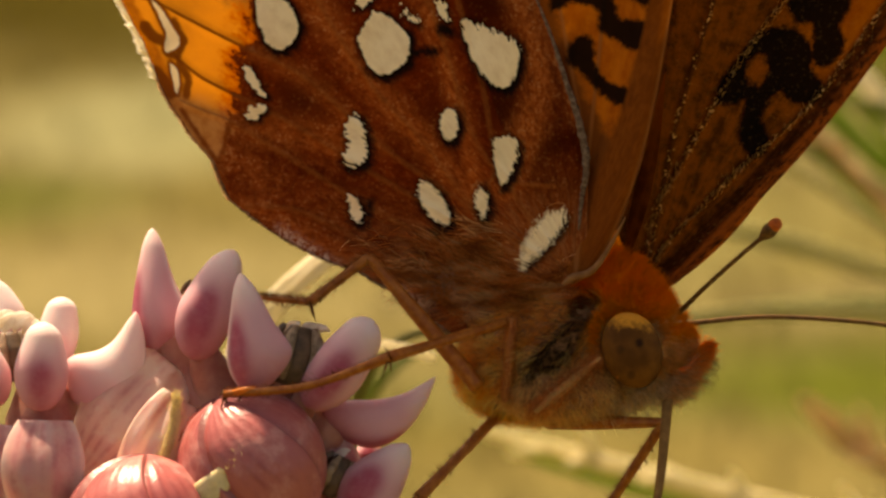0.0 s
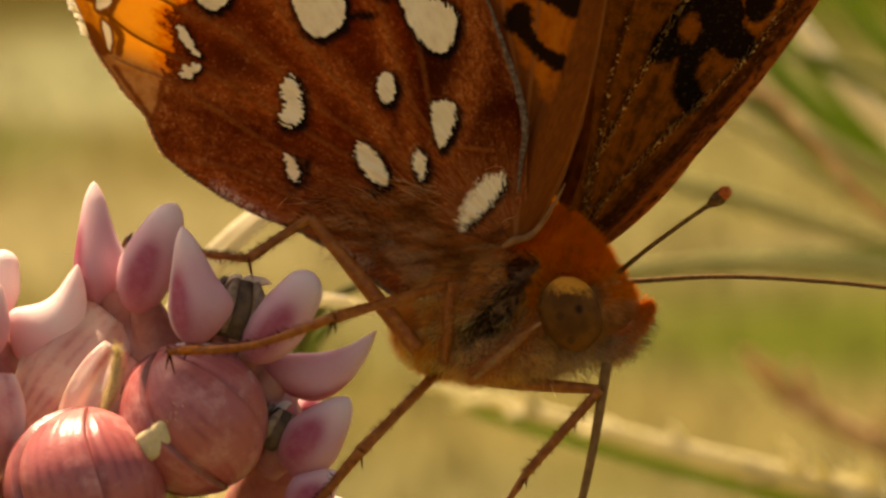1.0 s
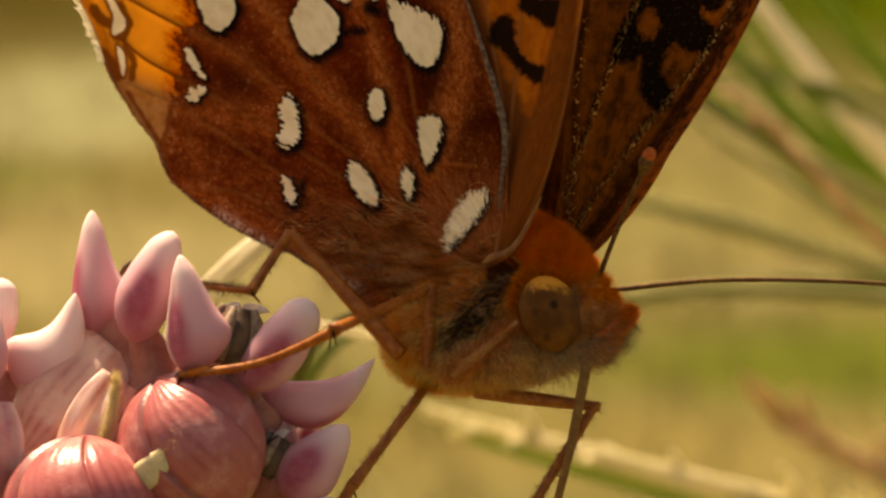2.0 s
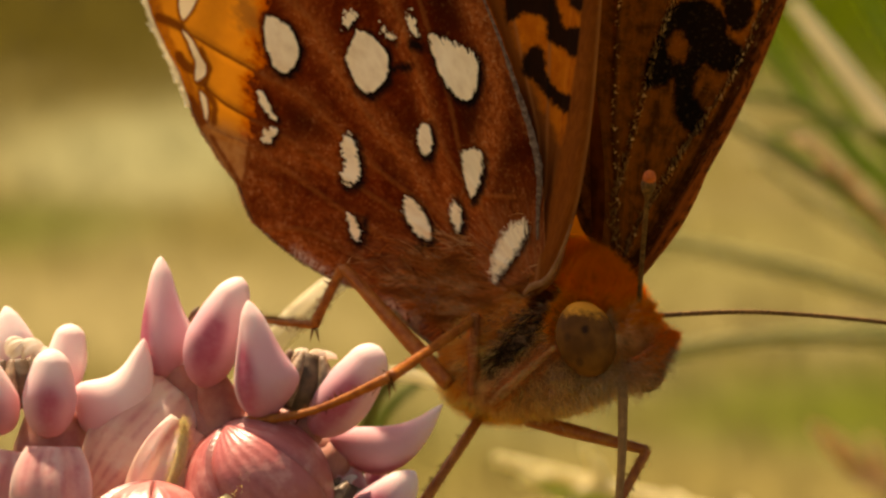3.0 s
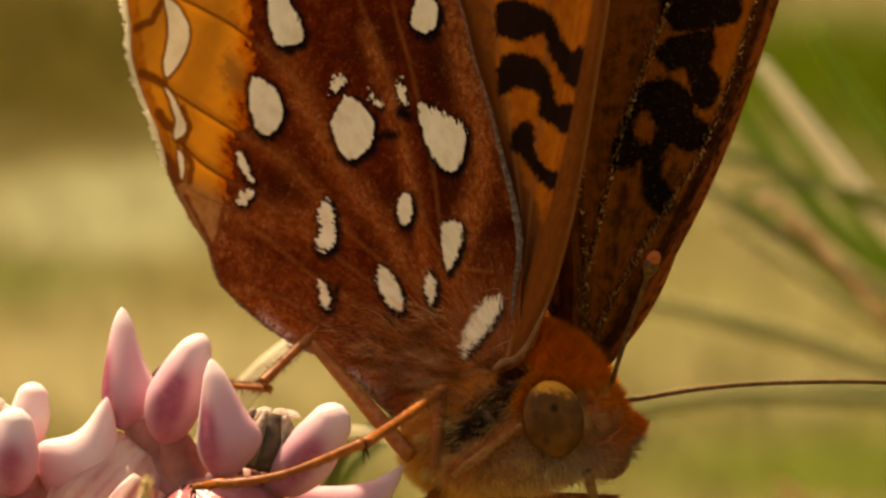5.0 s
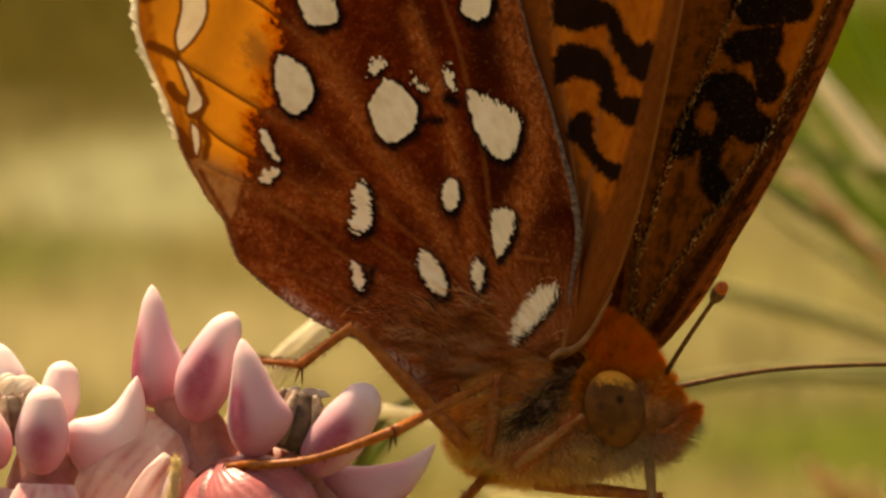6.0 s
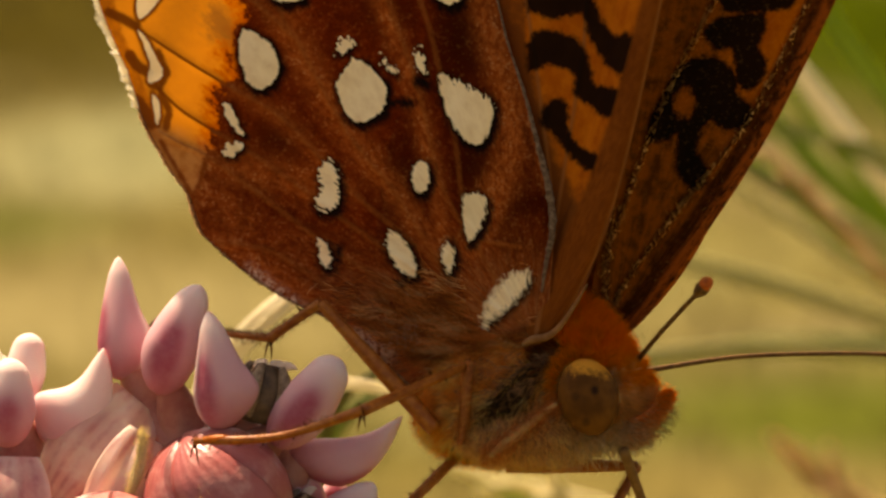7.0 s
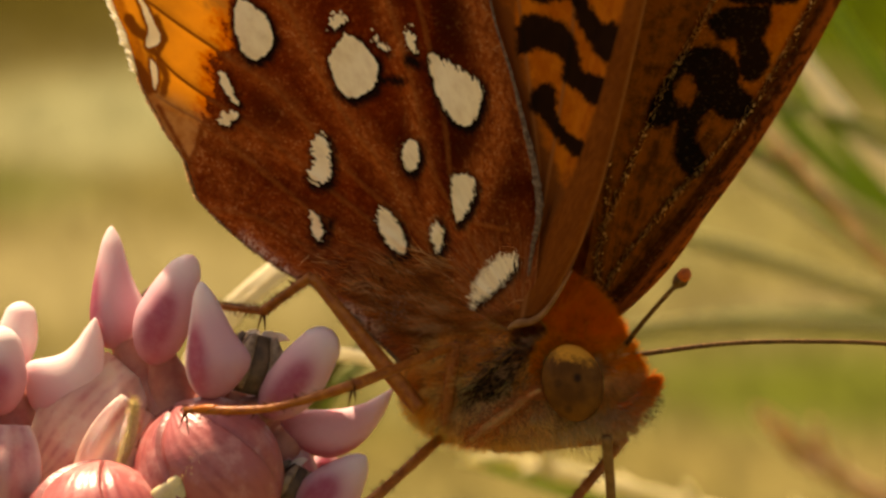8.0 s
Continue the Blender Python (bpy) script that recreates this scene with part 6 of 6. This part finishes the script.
HIND_LEG_FEMUR_ROWS = [
    (0, -8.396, 3.957, -6.624, -2.158, 0.6, -3.616),
    (0.5, -11.275, 3.996, -9.164, -2.158, 0.6, -3.616),
    (1, -12.193, 5.331, -9.704, -2.158, 0.6, -3.616),
    (2.3, -11.423, 2.288, -9.644, -2.158, 0.6, -3.616),
    (2.5, -10.34, 3.418, -8.455, -2.158, 0.6, -3.616),
    (3, -10.421, 1.798, -8.857, -2.158, 0.6, -3.616),
    (3.5, -12.4, 1.853, -10.598, -2.158, 0.6, -3.616),
    (4, -4.754, 5.522, -3.081, -2.158, 0.6, -3.616),
    (5.3, -16.722, -2.718, -15.358, -2.158, 0.6, -3.616),
    (5.5, 11.637, -2.824, 9.725, -2.158, 0.6, -3.616),
    (6, 10.2, -0.77, 8.871, -2.158, 0.6, -3.616),
    (6.5, -0.068, -0.003, -0.061, -2.158, 0.6, -3.616),
    (7, -7.21, 0.305, -6.32, -2.158, 0.6, -3.616),
    (7.5, -6.438, 0.365, -5.625, -2.158, 0.6, -3.616),
    (8, -7.548, 2.081, -6.256, -2.158, 0.6, -3.616),
]
HIND_LEG_TIBIA_ROWS = [
    (0, -17.629, 1.988, 25.047, -5.38, 0.784, 0.578),
    (0.5, -18.067, 4.392, 28.034, -5.363, 1.138, 0.561),
    (1, -17.179, 5.891, 28.377, -5.257, 1.234, 0.626),
    (2.3, -35.004, -20.106, 25.587, -5.484, 1.176, 0.46),
    (2.5, -22.933, -18.076, 11.841, -5.411, 1.03, 0.536),
    (3, -11.735, -12.528, 2.769, -5.526, 1.059, 0.44),
    (3.5, -41.017, -27.186, 26.343, -5.505, 1.301, 0.423),
    (4, -10.224, -10.177, 3.153, -5.259, 0.317, 0.663),
    (5.3, -45.083, -12.87, 46.031, -5.743, 1.881, 0.06),
    (5.5, 0.319, 4.873, 4.475, -5.557, -1.538, -0.169),
    (6, -1.008, 2.636, 3.964, -5.459, -1.4, 0.005),
    (6.5, -0.003, 0, 0.004, -5.627, -0.192, 0.302),
    (7, 0.948, 1.779, 0.546, -5.644, 0.682, 0.365),
    (7.5, 1.046, 1.629, 0.267, -5.64, 0.587, 0.369),
    (8, -1.287, -0.133, 1.55, -5.518, 0.702, 0.471),
]
HIND_LEG_TARSUS_ROWS = [
    (0, -0.366, 2.17, -3.702, -7.264, 0.814, -0.75),
    (0.5, -5.264, 2.753, -3.628, -7.305, 1.059, -0.678),
    (1, -6.09, 2.814, -4.24, -7.235, 1.164, -0.556),
    (2.3, 9.682, 3.971, 5.178, -6.637, 0.714, -1.481),
    (2.5, 12.597, 6.115, 6.238, -6.621, 1.291, -1.408),
    (3, 5.161, 4.217, 14.295, -6.818, 1.889, -1.279),
    (3.5, 10.748, 5.849, 15.339, -6.37, 0.638, -1.608),
    (4, -1.155, 4.776, 13.719, -6.626, 1.182, -0.979),
    (5.3, 9.698, -0.138, 11.952, -6.939, 0.629, -1.461),
    (5.5, 5.801, 3.764, 1.429, -7.305, -0.462, -1.218),
    (6, 4.228, 0.984, 1.96, -7.154, -0.334, -1.135),
    (6.5, 0, 0, 0, -7.19, 1.008, -0.894),
    (7, -1.386, 1.13, -0.46, -7.255, 1.886, -0.761),
    (7.5, -0.325, 1.867, -0.149, -7.242, 1.8, -0.759),
    (8, -4.651, 0.419, 3.443, -7.11, 1.832, -0.754),
]
MID_LEG_FEMUR_ROWS = [
    (0, -2.551, 4.752, -9.592, -1.051, 0.4, -1.587),
    (0.5, -5.917, 7.089, -9.12, -1.051, 0.4, -1.587),
    (1, -7.423, 7.611, -7.162, -1.051, 0.4, -1.587),
    (2.3, 7.494, -7.335, 6.067, -1.051, 0.4, -1.587),
    (2.5, 12.771, -10.444, 3.478, -1.051, 0.4, -1.587),
    (3, 4.536, -8.382, 16.83, -1.051, 0.4, -1.587),
    (3.5, 10.109, -12.126, 15.632, -1.051, 0.4, -1.587),
    (4, -5.307, -1.568, 18.275, -1.051, 0.4, -1.587),
    (5.3, 8.082, -11.628, 18.949, -1.051, 0.4, -1.587),
    (5.5, 6.735, -4.656, -1.009, -1.051, 0.4, -1.587),
    (6, 4.185, -3.364, 0.942, -1.051, 0.4, -1.587),
    (6.5, -0.006, 0.007, -0.009, -1.051, 0.4, -1.587),
    (7, -1.306, 1.106, -0.481, -1.051, 0.4, -1.587),
    (7.5, -0.675, 0.769, -0.906, -1.051, 0.4, -1.587),
    (8, -5.759, 2.346, 6.321, -1.051, 0.4, -1.587),
]
MID_LEG_TIBIA_ROWS = [
    (0, 0.876, -0.259, -5.035, -5.071, -3.438, -2.419),
    (0.5, 0.685, -1.275, -5.785, -5.063, -3.511, -2.023),
    (1, 0.627, -1.224, -5.393, -4.928, -3.658, -1.88),
    (2.3, 0.457, -0.111, -2.588, -3.588, -4.071, -3.858),
    (2.5, 1.271, 2.263, -2.766, -3.651, -3.715, -4.397),
    (3, -1.351, 0.461, 7.873, -2.65, -4.583, -3.637),
    (3.5, -1.183, 0.577, 7.195, -2.607, -4.308, -4.233),
    (4, -1.157, 0.991, 7.767, -2.699, -4.892, -2.519),
    (5.3, -3.402, -2.329, 13.815, -2.344, -4.491, -4.036),
    (5.5, 0.271, 0.75, -0.128, -4.227, -3.743, -3.669),
    (6, 0.158, 0.562, 0.141, -4.126, -3.937, -3.41),
    (6.5, 0, 0, 0.001, -4.291, -4, -2.904),
    (7, 0.355, 0.311, -1.327, -4.351, -4.001, -2.742),
    (7.5, 0.52, 0.598, -1.695, -4.376, -3.963, -2.809),
    (8, -0.253, 0.024, 1.368, -3.822, -4.435, -2.317),
]
LOW_LEG_FEMUR_ROWS = [
    (0, 5.47, 1.645, -7.916, -1.326, 1.8, -4.403),
    (0.5, 1.827, 3.832, -6.898, -1.326, 1.8, -4.403),
    (1, -1.511, 4.637, -4.41, -1.326, 1.8, -4.403),
    (2.3, 21.796, -8.606, -11.903, -1.326, 1.8, -4.403),
    (2.5, 24.976, -9.112, -14.611, -1.326, 1.8, -4.403),
    (3, 10.755, -10.877, 2.716, -1.326, 1.8, -4.403),
    (3.5, 18.899, -11.927, -4.537, -1.326, 1.8, -4.403),
    (4, -1.982, -3.134, 6.157, -1.326, 1.8, -4.403),
    (5.3, 8.076, -8.874, 2.955, -1.326, 1.8, -4.403),
    (5.5, 13.277, -5.181, -7.331, -1.326, 1.8, -4.403),
    (6, 7.582, -3.617, -3.334, -1.326, 1.8, -4.403),
    (6.5, 0, 0, 0, -1.326, 1.8, -4.403),
    (7, 0.477, 1.253, -2.128, -1.326, 1.8, -4.403),
    (7.5, 1.916, 1.315, -3.731, -1.326, 1.8, -4.403),
    (8, -1.982, 1.59, 0.036, -1.326, 1.8, -4.403),
]
LOW_LEG_TIBIA_ROWS = [
    (0, -6.176, 6.341, 4.465, -4.218, -0.6, -6.9),
    (0.5, -2.691, 7.286, 1.945, -4.265, -0.803, -6.628),
    (1, -0.806, 6.617, 0.583, -4.176, -1.053, -6.427),
    (2.3, -9.957, -1.996, 7.198, -3.788, 0.452, -7.936),
    (2.5, -6.73, -2.281, 4.866, -3.818, 0.769, -8.021),
    (3, -24.366, -6.964, 17.616, -3.111, -0.776, -7.65),
    (3.5, -15.519, -7.051, 11.22, -3.346, -0.033, -7.998),
    (4, -11.625, -2.622, 8.405, -3.308, -1.519, -6.731),
    (5.3, 4.164, -11.236, -3.01, -3.209, -0.932, -7.461),
    (5.5, -18.008, 1.855, 13.02, -3.852, -0.244, -7.534),
    (6, -7.709, -0.584, 5.574, -3.773, -0.716, -7.239),
    (6.5, 0, 0, 0, -3.775, -1.2, -6.719),
    (7, 5.219, 0.687, -3.773, -3.935, -1.087, -6.688),
    (7.5, 5.812, 1.188, -4.202, -4.016, -0.954, -6.756),
    (8, 14.936, -2.34, -10.798, -3.835, -1.279, -6.545),
]
FORE_LEG_FEMUR_ROWS = [
    (0, -0.414, -0.231, -18.24, 0.055, 1.6, -4.856),
    (0.5, -0.804, -1.692, -17.329, 0.055, 1.6, -4.856),
    (1, -0.15, 0.923, -21.232, 0.055, 1.6, -4.856),
    (2.3, 4.925, 17.429, 3.367, 0.055, 1.6, -4.856),
    (2.5, 7.15, 25.605, 0.456, 0.055, 1.6, -4.856),
    (3, 4.805, 16.558, 9.77, 0.055, 1.6, -4.856),
    (3.5, 6.184, 20.905, 18.464, 0.055, 1.6, -4.856),
    (4, 1.294, 3.971, 9.702, 0.055, 1.6, -4.856),
    (5.3, 0.249, -0.865, 25.565, 0.055, 1.6, -4.856),
    (5.5, 2.848, 10.411, -2.867, 0.055, 1.6, -4.856),
    (6, 1.658, 5.909, 0.523, 0.055, 1.6, -4.856),
    (6.5, -0.455, -2.126, 7.181, 0.055, 1.6, -4.856),
    (7, 0.167, -0.286, 12.856, 0.055, 1.6, -4.856),
    (7.5, -0.143, -0.068, -6.463, 0.055, 1.6, -4.856),
    (8, -1.056, -4.97, 17.199, 0.055, 1.6, -4.856),
]
FORE_LEG_TIBIA_ROWS = [
    (0, 18.818, 0.695, -11.975, 3.457, -0.68, -4.904),
    (0.5, -3.052, 8.099, 1.942, 3.493, -0.625, -4.798),
    (1, -3.076, 12.275, 1.957, 3.331, -0.854, -4.986),
    (2.3, -10.839, 0.31, 6.897, 3.838, 0.791, -6.2),
    (2.5, 3.739, 6.241, -2.38, 3.558, 0.656, -6.756),
    (3, -23.223, -5.572, 14.778, 3.928, 1.231, -6.135),
    (3.5, -22.005, -4.641, 14.003, 3.832, 1.861, -6.416),
    (4, -27.348, -0.658, 17.403, 4.112, 1.184, -5.227),
    (5.3, -15.511, -11.073, 9.871, 4.088, 2.31, -4.871),
    (5.5, 14.181, 3.552, -9.024, 3.856, 0.328, -5.696),
    (6, -12.647, 0.15, 8.048, 3.979, 0.544, -5.369),
    (6.5, -21.408, -0.782, 13.624, 4.106, 1.002, -4.776),
    (7, -22.921, 0.174, 14.586, 4.145, 1.405, -4.913),
    (7.5, 11.257, 3.843, -7.164, 3.85, 0.063, -4.924),
    (8, -22.971, 6.538, 14.618, 4.139, 1.717, -4.571),
]


def motions():
    def rows(table):
        return [(t, turned(*r)) for t, *r in table]
    walk(butterfly, [(t, PLAN @ turned(*r)) for t, *r in BUTTERFLY_ROWS])
    for ob, dx, dz in ((hood_a, 0.06, -0.29), (hood_b, 0.05, -0.09)):
        # the hind foot weighs the two hoods down until it shifts
        walk(ob, [(t, turned(0, 0, 0, dx * k, 0, dz * k)) for t, k in ((0.0, 0.9), (2.5, 1.0), (3.5, 1.0), (4.0, 0.7), (5.5, 0.1), (6.5, 0.0), (8.0, 0.0))])
    walk(near_hind, rows(NEAR_WING_ROWS))
    walk(near_fore, rows(NEAR_WING_ROWS))
    walk(far_fore, rows(FAR_WING_ROWS))
    walk(far_hind, rows(FAR_WING_ROWS))
    walk(near_antenna, rows(NEAR_ANTENNA_ROWS))
    walk(far_antenna, rows(FAR_ANTENNA_ROWS))
    walk(proboscis, rows(PROBOSCIS_ROWS))
    walk(hind_femur, rows(HIND_LEG_FEMUR_ROWS))
    walk(hind_tibia, rows(HIND_LEG_TIBIA_ROWS))
    walk(hind_tarsus, rows(HIND_LEG_TARSUS_ROWS))
    walk(mid_femur, rows(MID_LEG_FEMUR_ROWS))
    walk(mid_tibia, rows(MID_LEG_TIBIA_ROWS))
    walk(low_femur, rows(LOW_LEG_FEMUR_ROWS))
    walk(low_tibia, rows(LOW_LEG_TIBIA_ROWS))
    walk(fore_femur, rows(FORE_LEG_FEMUR_ROWS))
    walk(fore_tibia, rows(FORE_LEG_TIBIA_ROWS))


motions()
